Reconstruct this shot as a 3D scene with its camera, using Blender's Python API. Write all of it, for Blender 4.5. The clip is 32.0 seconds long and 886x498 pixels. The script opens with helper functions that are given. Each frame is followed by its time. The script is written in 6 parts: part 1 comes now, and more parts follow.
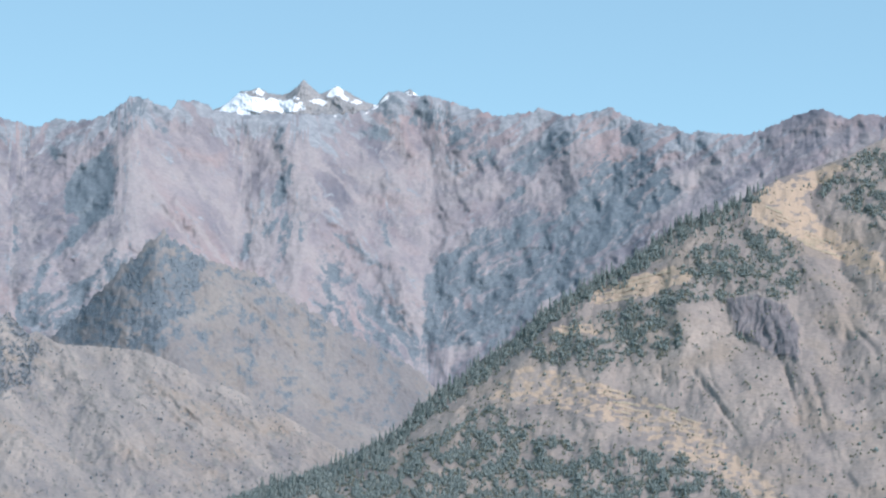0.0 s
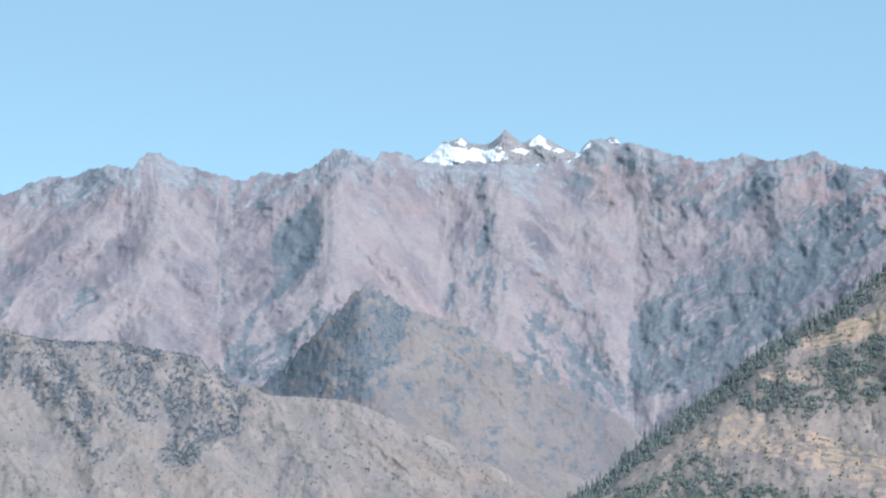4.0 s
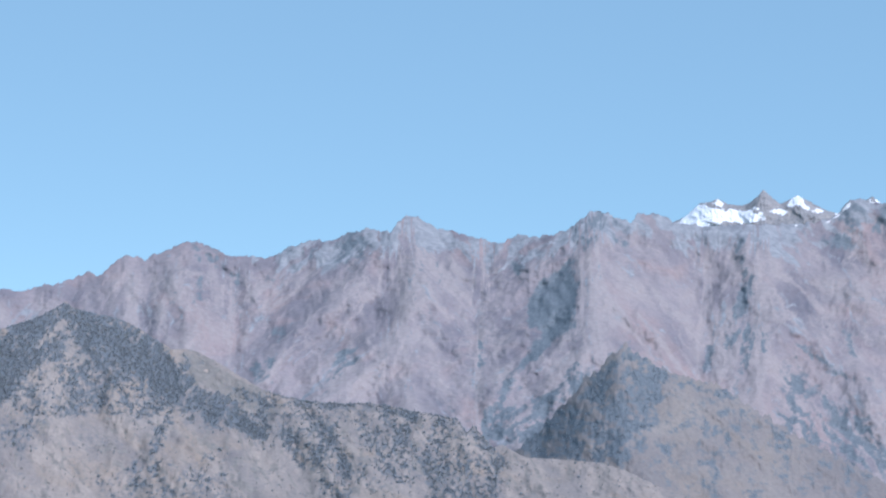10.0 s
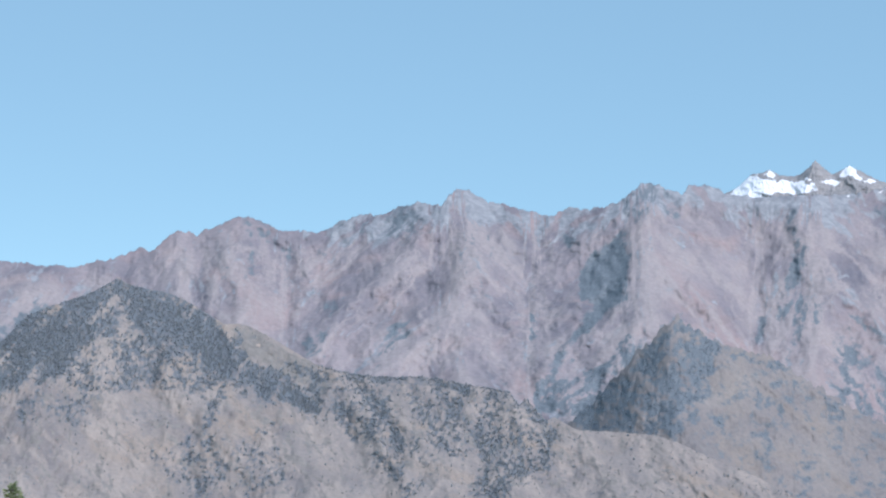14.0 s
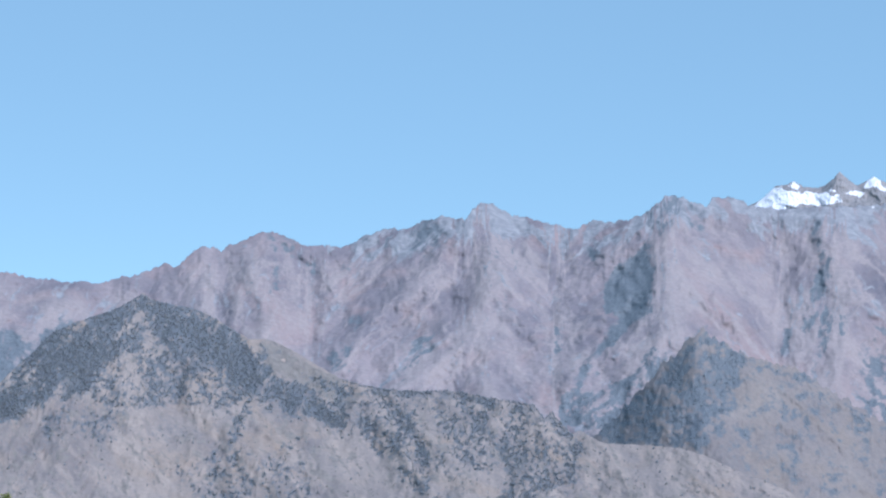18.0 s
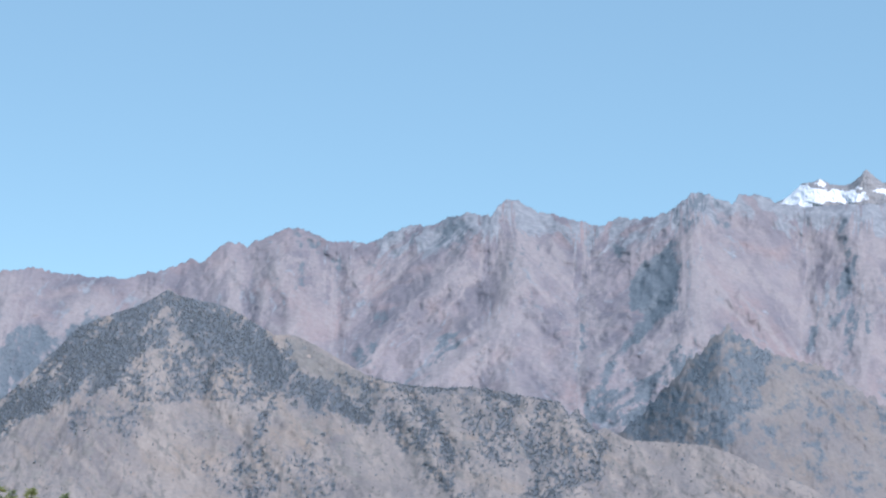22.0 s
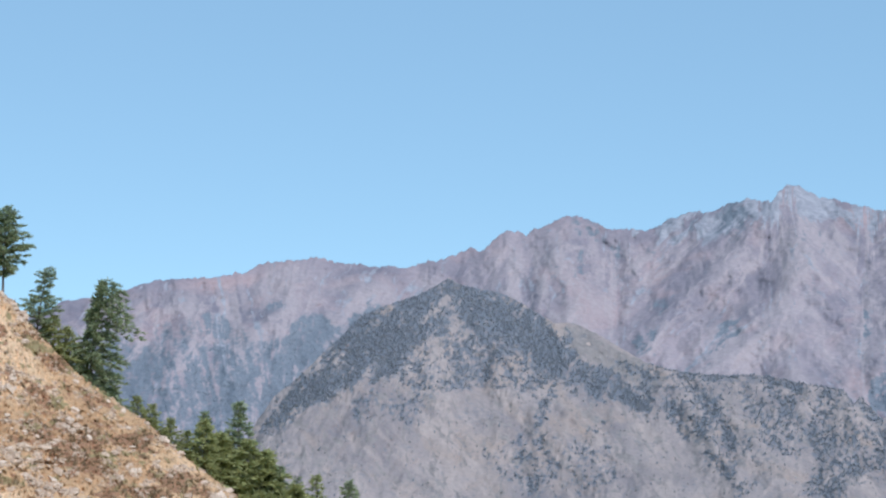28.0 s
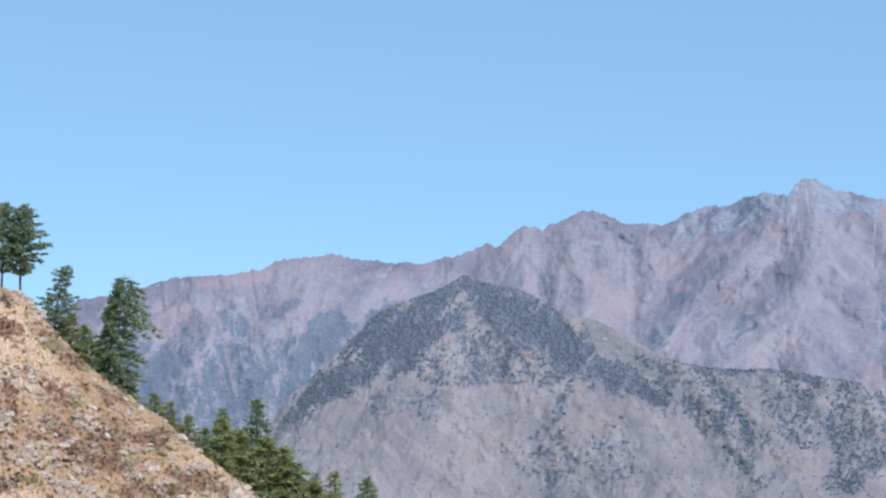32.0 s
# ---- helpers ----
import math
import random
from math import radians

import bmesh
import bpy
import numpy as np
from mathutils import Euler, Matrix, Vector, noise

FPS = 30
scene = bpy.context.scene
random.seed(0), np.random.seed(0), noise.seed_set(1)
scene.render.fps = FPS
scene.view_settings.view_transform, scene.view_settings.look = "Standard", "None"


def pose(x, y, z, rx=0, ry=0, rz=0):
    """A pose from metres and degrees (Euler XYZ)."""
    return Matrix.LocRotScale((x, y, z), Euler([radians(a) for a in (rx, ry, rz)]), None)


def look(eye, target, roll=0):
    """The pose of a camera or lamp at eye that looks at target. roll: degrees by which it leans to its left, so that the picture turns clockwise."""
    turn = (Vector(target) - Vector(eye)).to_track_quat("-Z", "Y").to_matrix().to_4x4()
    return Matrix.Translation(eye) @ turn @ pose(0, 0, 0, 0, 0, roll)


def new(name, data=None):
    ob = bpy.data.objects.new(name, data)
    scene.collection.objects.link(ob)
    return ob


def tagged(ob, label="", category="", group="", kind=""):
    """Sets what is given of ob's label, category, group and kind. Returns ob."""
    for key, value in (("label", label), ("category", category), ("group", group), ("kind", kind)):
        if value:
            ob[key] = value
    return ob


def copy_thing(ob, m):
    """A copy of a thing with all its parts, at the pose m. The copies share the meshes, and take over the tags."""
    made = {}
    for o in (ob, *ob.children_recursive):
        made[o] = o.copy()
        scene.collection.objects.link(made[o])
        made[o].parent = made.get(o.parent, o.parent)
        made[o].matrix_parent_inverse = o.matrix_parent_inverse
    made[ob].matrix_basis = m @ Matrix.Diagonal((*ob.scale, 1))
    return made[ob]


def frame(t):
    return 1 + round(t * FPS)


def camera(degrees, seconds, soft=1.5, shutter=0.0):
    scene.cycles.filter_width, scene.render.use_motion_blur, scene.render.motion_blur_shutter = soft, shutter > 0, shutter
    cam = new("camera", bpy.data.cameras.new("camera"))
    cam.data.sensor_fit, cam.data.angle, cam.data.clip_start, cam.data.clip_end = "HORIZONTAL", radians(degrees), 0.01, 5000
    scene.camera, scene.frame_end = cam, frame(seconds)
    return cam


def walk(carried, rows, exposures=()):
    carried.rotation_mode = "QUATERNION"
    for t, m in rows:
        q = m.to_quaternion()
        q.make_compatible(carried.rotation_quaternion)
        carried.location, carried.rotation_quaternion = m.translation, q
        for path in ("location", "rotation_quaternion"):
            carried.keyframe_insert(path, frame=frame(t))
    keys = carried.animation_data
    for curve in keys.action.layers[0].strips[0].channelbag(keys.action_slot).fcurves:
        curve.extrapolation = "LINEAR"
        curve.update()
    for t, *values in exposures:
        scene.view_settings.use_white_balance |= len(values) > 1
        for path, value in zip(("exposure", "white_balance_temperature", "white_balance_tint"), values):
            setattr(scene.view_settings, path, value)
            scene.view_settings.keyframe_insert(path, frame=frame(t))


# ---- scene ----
# a hand-held camera that pans from one place, level with the shoulder of a hill
cam = camera(22.18, 32.0, soft=2.25)
EYE = 1.6
ROWS = [  # seconds, azimuth (right of +y), tilt, lean to the right
    (0, 0.000, 5.000, -0.000),
    (0.5, 0.867, 5.087, 0.478),
    (1, -0.160, 5.487, 0.257),
    (1.5, 0.116, 5.434, 0.355),
    (2, 0.901, 5.301, 0.620),
    (2.5, -1.092, 6.006, 0.427),
    (3, -2.204, 5.935, 0.472),
    (3.5, -2.645, 6.145, 0.746),
    (4, -5.183, 6.245, 0.234),
    (4.5, -4.248, 5.573, 0.258),
    (6.5, -8.541, 6.256, -0.529),
    (7, -9.116, 6.936, -0.213),
    (7.5, -9.229, 7.339, 0.197),
    (8, -9.640, 7.601, 0.107),
    (8.5, -10.240, 7.607, -0.078),
    (9, -10.987, 7.609, -0.003),
    (9.5, -10.795, 7.711, -0.113),
    (10, -11.726, 7.811, -0.345),
    (10.5, -13.590, 8.060, -0.585),
    (11, -13.492, 7.642, -0.475),
    (11.5, -13.749, 7.661, -0.430),
    (12, -14.018, 7.959, -0.265),
    (12.5, -13.934, 7.640, -0.463),
    (13, -14.196, 7.208, -0.597),
    (13.5, -14.436, 7.242, -0.284),
    (14, -13.029, 7.131, -0.106),
    (14.5, -12.654, 7.750, -0.050),
    (16.5, -12.683, 7.602, 0.121),
    (17, -12.900, 7.491, 0.342),
    (17.5, -13.471, 7.310, 0.255),
    (18, -13.647, 7.483, 0.181),
    (18.5, -13.909, 7.354, 0.308),
    (19, -13.063, 6.898, 0.465),
    (19.5, -13.104, 6.996, 0.449),
    (20, -13.738, 7.029, 0.264),
    (20.5, -13.558, 6.649, 0.257),
    (21, -13.719, 6.977, 0.149),
    (21.5, -13.887, 7.352, -0.064),
    (22, -14.302, 7.394, -0.078),
    (22.5, -13.985, 6.672, 0.191),
    (23, -14.069, 6.412, 0.332),
    (23.5, -13.676, 6.490, 0.504),
    (24, -13.813, 6.652, 0.375),
    (24.5, -13.696, 6.838, 0.473),
    (25, -15.859, 8.155, -0.009),
    (25.5, -18.381, 8.829, -0.738),
    (26, -20.316, 8.193, -0.861),
    (26.5, -20.930, 7.933, -0.529),
    (28.5, -21.515, 6.898, -0.431),
    (29, -21.182, 7.004, 0.131),
    (29.5, -21.360, 7.274, 0.336),
    (30, -22.416, 6.601, 0.172),
    (30.5, -21.574, 5.917, 0.255),
    (31, -21.086, 6.207, 0.241),
    (31.5, -21.497, 6.994, 0.000),
    (32, -21.834, 6.948, -0.144),
]
EXPOSURES = [(0.0, 0.81, 6000, 14), (4.5, 0.85, 5950, 15), (7.0, 0.7, 5700, 19), (9.0, 0.64, 5550, 19), (11.0, 0.59, 5700, 19), (14.0, 0.63, 5850, 17), (16.5, 0.61, 5500, 19), (20.0, 0.6, 5500, 19), (22.0, 0.65, 5750, 18), (24.0, 0.78, 5900, 17), (26.0, 0.5, 5900, 16), (29.0, 0.6, 5550, 19), (30.0, 0.57, 5450, 19), (31.0, 0.7, 5450, 19), (32.0, 0.58, 5450, 20)]
walk(cam, [(t, pose(0, 0, EYE, 90 + tilt, 0, -az) @ pose(0, 0, 0, 0, 0, -lean)) for t, az, tilt, lean in ROWS], EXPOSURES)

# ---- light: late morning, clear sky, sun high on the right ----
SUN_AZ, SUN_EL = 127.0, 40.0
world = bpy.data.worlds.new("sky")
scene.world = world
world.use_nodes = True
wn = world.node_tree.nodes
sky = wn.new("ShaderNodeTexSky")
sky.sky_type, sky.sun_disc = "NISHITA", False
sky.sun_elevation, sky.sun_rotation = radians(SUN_EL), radians(SUN_AZ)
sky.altitude, sky.air_density, sky.dust_density, sky.ozone_density = 7000, 0.9, 0.5, 0.3
wn["Background"].inputs["Strength"].default_value = 0.15
tint = wn.new("ShaderNodeMix")
tint.data_type, tint.blend_type = "RGBA", "MULTIPLY"
tint.inputs[0].default_value, tint.inputs[7].default_value = 1.0, (1.0, 1.03, 0.65, 1)
world.node_tree.links.new(sky.outputs[0], tint.inputs[6])
even = wn.new("ShaderNodeMix")
even.data_type = "RGBA"
even.inputs[0].default_value, even.inputs[7].default_value = 0.55, (1.49, 2.58, 3.5, 1)
world.node_tree.links.new(tint.outputs[2], even.inputs[6])
world.node_tree.links.new(even.outputs[2], wn["Background"].inputs["Color"])
sun = new("sun", bpy.data.lights.new("sun", "SUN"))
sun.data.energy, sun.data.angle, sun.data.color = 2.25, radians(0.53), (1.0, 0.975, 0.955)
sun_way = Vector((math.sin(radians(SUN_AZ)) * math.cos(radians(SUN_EL)), math.cos(radians(SUN_AZ)) * math.cos(radians(SUN_EL)), math.sin(radians(SUN_EL))))
sun.matrix_world = look(sun_way * 400, (0, 0, 0))


# ---- noise ----
def lattice(ix, iy, seed):
    h = (ix.astype(np.int64) * 374761393 + iy.astype(np.int64) * 668265263 + seed * 1442695041) & 0x7FFFFFFF
    h = ((h ^ (h >> 13)) * 1274126177) & 0x7FFFFFFF
    return ((h ^ (h >> 16)) & 0xFFFF) / 65535.0


def gnoise(x, y, seed=0):
    """Gradient noise, about -1 to 1."""
    x0, y0 = np.floor(x), np.floor(y)
    fx, fy = x - x0, y - y0
    u, v = fx * fx * fx * (fx * (fx * 6 - 15) + 10), fy * fy * fy * (fy * (fy * 6 - 15) + 10)
    total = 0
    for dx in (0, 1):
        for dy in (0, 1):
            a = lattice(x0 + dx, y0 + dy, seed) * 2 * np.pi
            g = np.cos(a) * (fx - dx) + np.sin(a) * (fy - dy)
            total = total + g * (u if dx else 1 - u) * (v if dy else 1 - v)
    return total * 1.5


def fbm(x, y, seed=0, octaves=4, gain=0.5):
    total, a = 0, 1.0
    for k in range(octaves):
        total = total + a * gnoise(x * 2 ** k + 17.3 * k, y * 2 ** k - 9.1 * k, seed + k)
        a *= gain
    return total


def ridged(x, y, seed=0, octaves=4, gain=0.5):
    """Sharp ridges with gullies between, 0 to about 1."""
    total, a, weight = 0, 0.6, 1.0
    for k in range(octaves):
        n = (1 - np.abs(gnoise(x * 2 ** k + 5.7 * k, y * 2 ** k + 3.3 * k, seed + k))) ** 2
        total = total + a * n * weight
        weight = np.clip(n * 1.4, 0, 1)
        a *= gain
    return total


def smooth(a, b, x):
    t = np.clip((x - a) / (b - a), 0, 1)
    return t * t * (3 - 2 * t)


# ---- materials ----
def material(name, rough=0.9):
    m = bpy.data.materials.new(name)
    m.use_nodes = True
    p = m.node_tree.nodes["Principled BSDF"]
    p.inputs["Roughness"].default_value = rough
    p.inputs["Specular IOR Level"].default_value = 0.15
    return m, m.node_tree.nodes, m.node_tree.links, p


def grain(nodes, links, scale, detail=5, distort=0.0, coords="Object"):
    tc = nodes.new("ShaderNodeTexCoord")
    n = nodes.new("ShaderNodeTexNoise")
    n.inputs["Scale"].default_value, n.inputs["Detail"].default_value, n.inputs["Distortion"].default_value = scale, detail, distort
    links.new(tc.outputs[coords], n.inputs["Vector"])
    return n.outputs["Fac"]


def ramp(nodes, links, fac, stops):
    r = nodes.new("ShaderNodeValToRGB")
    while len(r.color_ramp.elements) < len(stops):
        r.color_ramp.elements.new(0.5)
    for e, (at, c) in zip(r.color_ramp.elements, stops):
        e.position, e.color = at, (*c, 1)
    links.new(fac, r.inputs["Fac"])
    return r.outputs["Color"]


def mixed(nodes, links, fac, a, b, mode="MIX"):
    m = nodes.new("ShaderNodeMix")
    m.data_type, m.blend_type = "RGBA", mode
    for value, socket in ((fac, m.inputs[0]), (a, m.inputs[6]), (b, m.inputs[7])):
        if isinstance(value, (int, float)):
            socket.default_value = value
        elif isinstance(value, tuple):
            socket.default_value = (*value, 1)
        else:
            links.new(value, socket)
    return m.outputs[2]


def cover(nodes, links, name, scale, lo=0.35, hi=0.65, amount=0.6, detail=9):
    """A cover whose share of each place is stored on the ground, with a ragged edge."""
    at = nodes.new("ShaderNodeAttribute")
    at.attribute_name = name
    n = grain(nodes, links, scale, detail)
    add = nodes.new("ShaderNodeMath")
    add.operation = "MULTIPLY_ADD"
    add.inputs[1].default_value, add.inputs[2].default_value = amount, -amount / 2
    links.new(n, add.inputs[0])
    s = nodes.new("ShaderNodeMath")
    s.operation = "ADD"
    links.new(at.outputs["Fac"], s.inputs[0])
    links.new(add.outputs[0], s.inputs[1])
    r = nodes.new("ShaderNodeMapRange")
    r.interpolation_type = "SMOOTHSTEP"
    r.inputs["From Min"].default_value, r.inputs["From Max"].default_value = lo, hi
    links.new(s.outputs[0], r.inputs["Value"])
    return r.outputs["Result"]


def bump(nodes, links, p, height, strength, distance):
    b = nodes.new("ShaderNodeBump")
    b.inputs["Strength"].default_value, b.inputs["Distance"].default_value = strength, distance
    links.new(height, b.inputs["Height"])
    links.new(b.outputs[0], p.inputs["Normal"])


def slope_material(name, grass, rock, wood, grain_size, snow=None, relief=3.0, rust=None, dry=None, speckle=0.6, edge=(0.32, 0.68, 1.3)):
    """Mountain ground: dry grass and heath with rusty patches, bare rock, woodland, and one cover more (snow, green turf)."""
    m, nd, lk, p = material(name, 0.95)
    g = ramp(nd, lk, grain(nd, lk, 1 / (grain_size * 30), 10, 0.6), [(0.32, grass[0]), (0.5, grass[1]), (0.68, grass[2])])
    if rust:
        spread = ramp(nd, lk, grain(nd, lk, 1 / (grain_size * 26), 9, 1.0), [(0.5, (0, 0, 0)), (0.66, (1, 1, 1))])
        g = mixed(nd, lk, spread, g, rust)
    if dry:
        share = nd.new("ShaderNodeAttribute")
        share.attribute_name = "dry"
        g = mixed(nd, lk, share.outputs["Fac"], g, dry)
    fine = ramp(nd, lk, grain(nd, lk, 1 / (grain_size * 1.3), 9, 0.3), [(0.3, (0.72, 0.72, 0.74)), (0.5, (1, 1, 1)), (0.7, (1.22, 1.2, 1.17))])
    g = mixed(nd, lk, speckle, g, fine, "MULTIPLY")
    r = ramp(nd, lk, grain(nd, lk, 1 / (grain_size * 2.5), 9, 0.8), [(0.3, rock[0]), (0.7, rock[1])])
    w = ramp(nd, lk, grain(nd, lk, 1 / (grain_size * 0.9), 6), [(0.3, wood[0]), (0.7, wood[1])])
    c = mixed(nd, lk, cover(nd, lk, "rock", 1 / (grain_size * 4), 0.3, 0.75, 1.0), g, r)
    c = mixed(nd, lk, cover(nd, lk, "wood", 1 / (grain_size * 1.5), *edge), c, w)
    if snow:
        c = mixed(nd, lk, cover(nd, lk, "snow", 1 / (grain_size * 3), 0.42, 0.58, 1.1), c, snow)
    lk.new(c, p.inputs["Base Color"])
    bump(nd, lk, p, grain(nd, lk, 1 / (grain_size * 2.2), 11, 0.4), 1.0, relief)
    return m


# range, spur and middle ground: haze put into the colour, woods paler and bluer
range_ground = slope_material("hazed_heath_and_rock", [(0.170, 0.161, 0.182), (0.245, 0.217, 0.230), (0.328, 0.280, 0.280)], [(0.232, 0.236, 0.250), (0.366, 0.364, 0.370)], [(0.146, 0.168, 0.186), (0.208, 0.228, 0.242)], 7.0, relief=1.0, rust=(0.340, 0.262, 0.252), dry=(0.368, 0.317, 0.304), speckle=0.35, snow=(0.78, 0.75, 0.73), edge=(0.2, 0.8, 0.9))
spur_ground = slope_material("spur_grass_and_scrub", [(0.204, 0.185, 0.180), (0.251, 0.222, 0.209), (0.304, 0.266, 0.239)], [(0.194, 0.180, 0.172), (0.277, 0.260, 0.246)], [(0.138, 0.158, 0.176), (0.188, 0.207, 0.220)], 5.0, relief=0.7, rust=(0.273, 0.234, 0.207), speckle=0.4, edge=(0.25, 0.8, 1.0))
snow_ground = slope_material("snow_and_rock", [(0.30, 0.28, 0.27), (0.36, 0.33, 0.31), (0.42, 0.38, 0.36)], [(0.22, 0.21, 0.21), (0.36, 0.34, 0.33)], [(0.05, 0.07, 0.06), (0.09, 0.10, 0.09)], 7.0, snow=(0.90, 0.88, 0.88))
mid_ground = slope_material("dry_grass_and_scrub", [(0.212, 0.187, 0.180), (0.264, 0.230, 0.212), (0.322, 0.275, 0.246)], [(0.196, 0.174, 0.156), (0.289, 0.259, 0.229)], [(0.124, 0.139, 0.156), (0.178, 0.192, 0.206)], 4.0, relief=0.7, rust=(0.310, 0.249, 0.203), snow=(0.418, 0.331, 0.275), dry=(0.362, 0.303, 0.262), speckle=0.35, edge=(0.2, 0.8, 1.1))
ridge_ground = slope_material("dry_meadow", [(0.245, 0.203, 0.182), (0.312, 0.254, 0.220), (0.390, 0.310, 0.258)], [(0.148, 0.130, 0.132), (0.245, 0.214, 0.208)], [(0.152, 0.152, 0.140), (0.212, 0.198, 0.174)], 3.0, relief=0.8, rust=(0.325, 0.255, 0.205), snow=(0.470, 0.338, 0.242), speckle=0.5, edge=(0.28, 0.66, 1.2))
hill_ground = slope_material("stony_dry_turf", [(0.430, 0.255, 0.125), (0.565, 0.366, 0.195), (0.715, 0.490, 0.285)], [(0.410, 0.290, 0.185), (0.720, 0.540, 0.370)], [(0.250, 0.138, 0.075), (0.400, 0.224, 0.122)], 0.6, snow=(0.300, 0.235, 0.110), relief=0.5)
valley_ground = slope_material("valley_grass", [(0.12, 0.12, 0.06), (0.17, 0.15, 0.09), (0.23, 0.20, 0.12)], [(0.2, 0.18, 0.15), (0.3, 0.27, 0.22)], [(0.04, 0.055, 0.04), (0.08, 0.09, 0.06)], 5.0)


# ---- terrain ----
def mesh_object(name, verts, faces, mat, smoothed=True):
    me = bpy.data.meshes.new(name)
    n, k = faces.shape
    me.vertices.add(len(verts))
    me.vertices.foreach_set("co", np.ascontiguousarray(verts, dtype=np.float32).ravel())
    me.loops.add(n * k)
    me.loops.foreach_set("vertex_index", np.ascontiguousarray(faces, dtype=np.int32).ravel())
    me.polygons.add(n)
    me.polygons.foreach_set("loop_start", np.arange(0, n * k, k, dtype=np.int32))
    me.polygons.foreach_set("loop_total", np.full(n, k, dtype=np.int32))
    me.polygons.foreach_set("use_smooth", np.full(n, smoothed))
    me.update(calc_edges=True)
    me.materials.append(mat)
    return new(name, me)


def grid_faces(rows, cols):
    i = np.arange(rows - 1)[:, None] * cols + np.arange(cols - 1)[None, :]
    return np.stack([i, i + 1, i + cols + 1, i + cols], -1).reshape(-1, 4)


def along(line, AZ, EL):
    """For every place: the distance in degrees to a line down a slope (negative to its left), how far along it lies, 0 to 1, and on which side, -1 to 1, turning evenly round its ends."""
    line = np.array(line, float)
    steps = np.linalg.norm(np.diff(line, axis=0), axis=1)
    total, done = steps.sum(), 0.0
    best, side, part_at = np.full(AZ.shape, 1e9), np.zeros(AZ.shape), np.zeros(AZ.shape)
    for (a, b), n in zip(zip(line[:-1], line[1:]), steps):
        d = (b - a) / n
        s = np.clip((AZ - a[0]) * d[0] + (EL - a[1]) * d[1], 0, n)
        px, py = AZ - a[0] - s * d[0], EL - a[1] - s * d[1]
        dist = np.hypot(px, py)
        near = dist < best
        turn = (d[0] * py - d[1] * px) / (dist + 1e-9)
        best, side, part_at = np.where(near, dist, best), np.where(near, turn, side), np.where(near, (done + s) / total, part_at)
        done += n
    return best * np.where(side < 0, -1, 1), part_at, side


def spur(AZ, EL, line, height, left, right, taper=(0.15, 0.1), wander=0.12, seed=3):
    """A rib that stands out of a slope by height metres; left and right: the widths of its two flanks in degrees."""
    out = np.zeros(AZ.shape)
    pad = max(left, right) + 2 * wander
    xs = [p[0] for p in line]
    cols = np.nonzero((AZ[0] > min(xs) - pad) & (AZ[0] < max(xs) + pad))[0]
    if len(cols) < 2:
        return out
    c = slice(cols[0], cols[-1] + 1)
    a, e = AZ[:, c], EL[:, c]
    wx, wy = wander * fbm(a * 2.2, e * 2.2, seed, 3), wander * fbm(a * 2.2 + 40, e * 2.2, seed + 9, 3)
    d, s, _ = along(line, a + wx, e + wy)
    shape = np.clip(1 - np.abs(d) / np.where(d < 0, left, right), 0, 1)
    out[:, c] = height * shape * smooth(0, taper[0], s + 1e-4) * (1 - smooth(1 - taper[1], 1.0001, s) * (taper[1] > 0))
    return out


def patch(AZ, EL, outline, soft=0.1):
    """1 inside an outline on the slope, 0 outside."""
    outline = np.array(outline)
    inside = np.zeros(AZ.shape, bool)
    for (x0, y0), (x1, y1) in zip(outline, np.roll(outline, -1, 0)):
        cut = (y0 > EL) != (y1 > EL)
        inside ^= cut & (AZ < (x1 - x0) * (EL - y0) / (y1 - y0 + 1e-12) + x0)
    d, _, _ = along(np.vstack([outline, outline[:1]]), AZ, EL)
    return smooth(-soft, soft, np.where(inside, np.abs(d), -np.abs(d)))


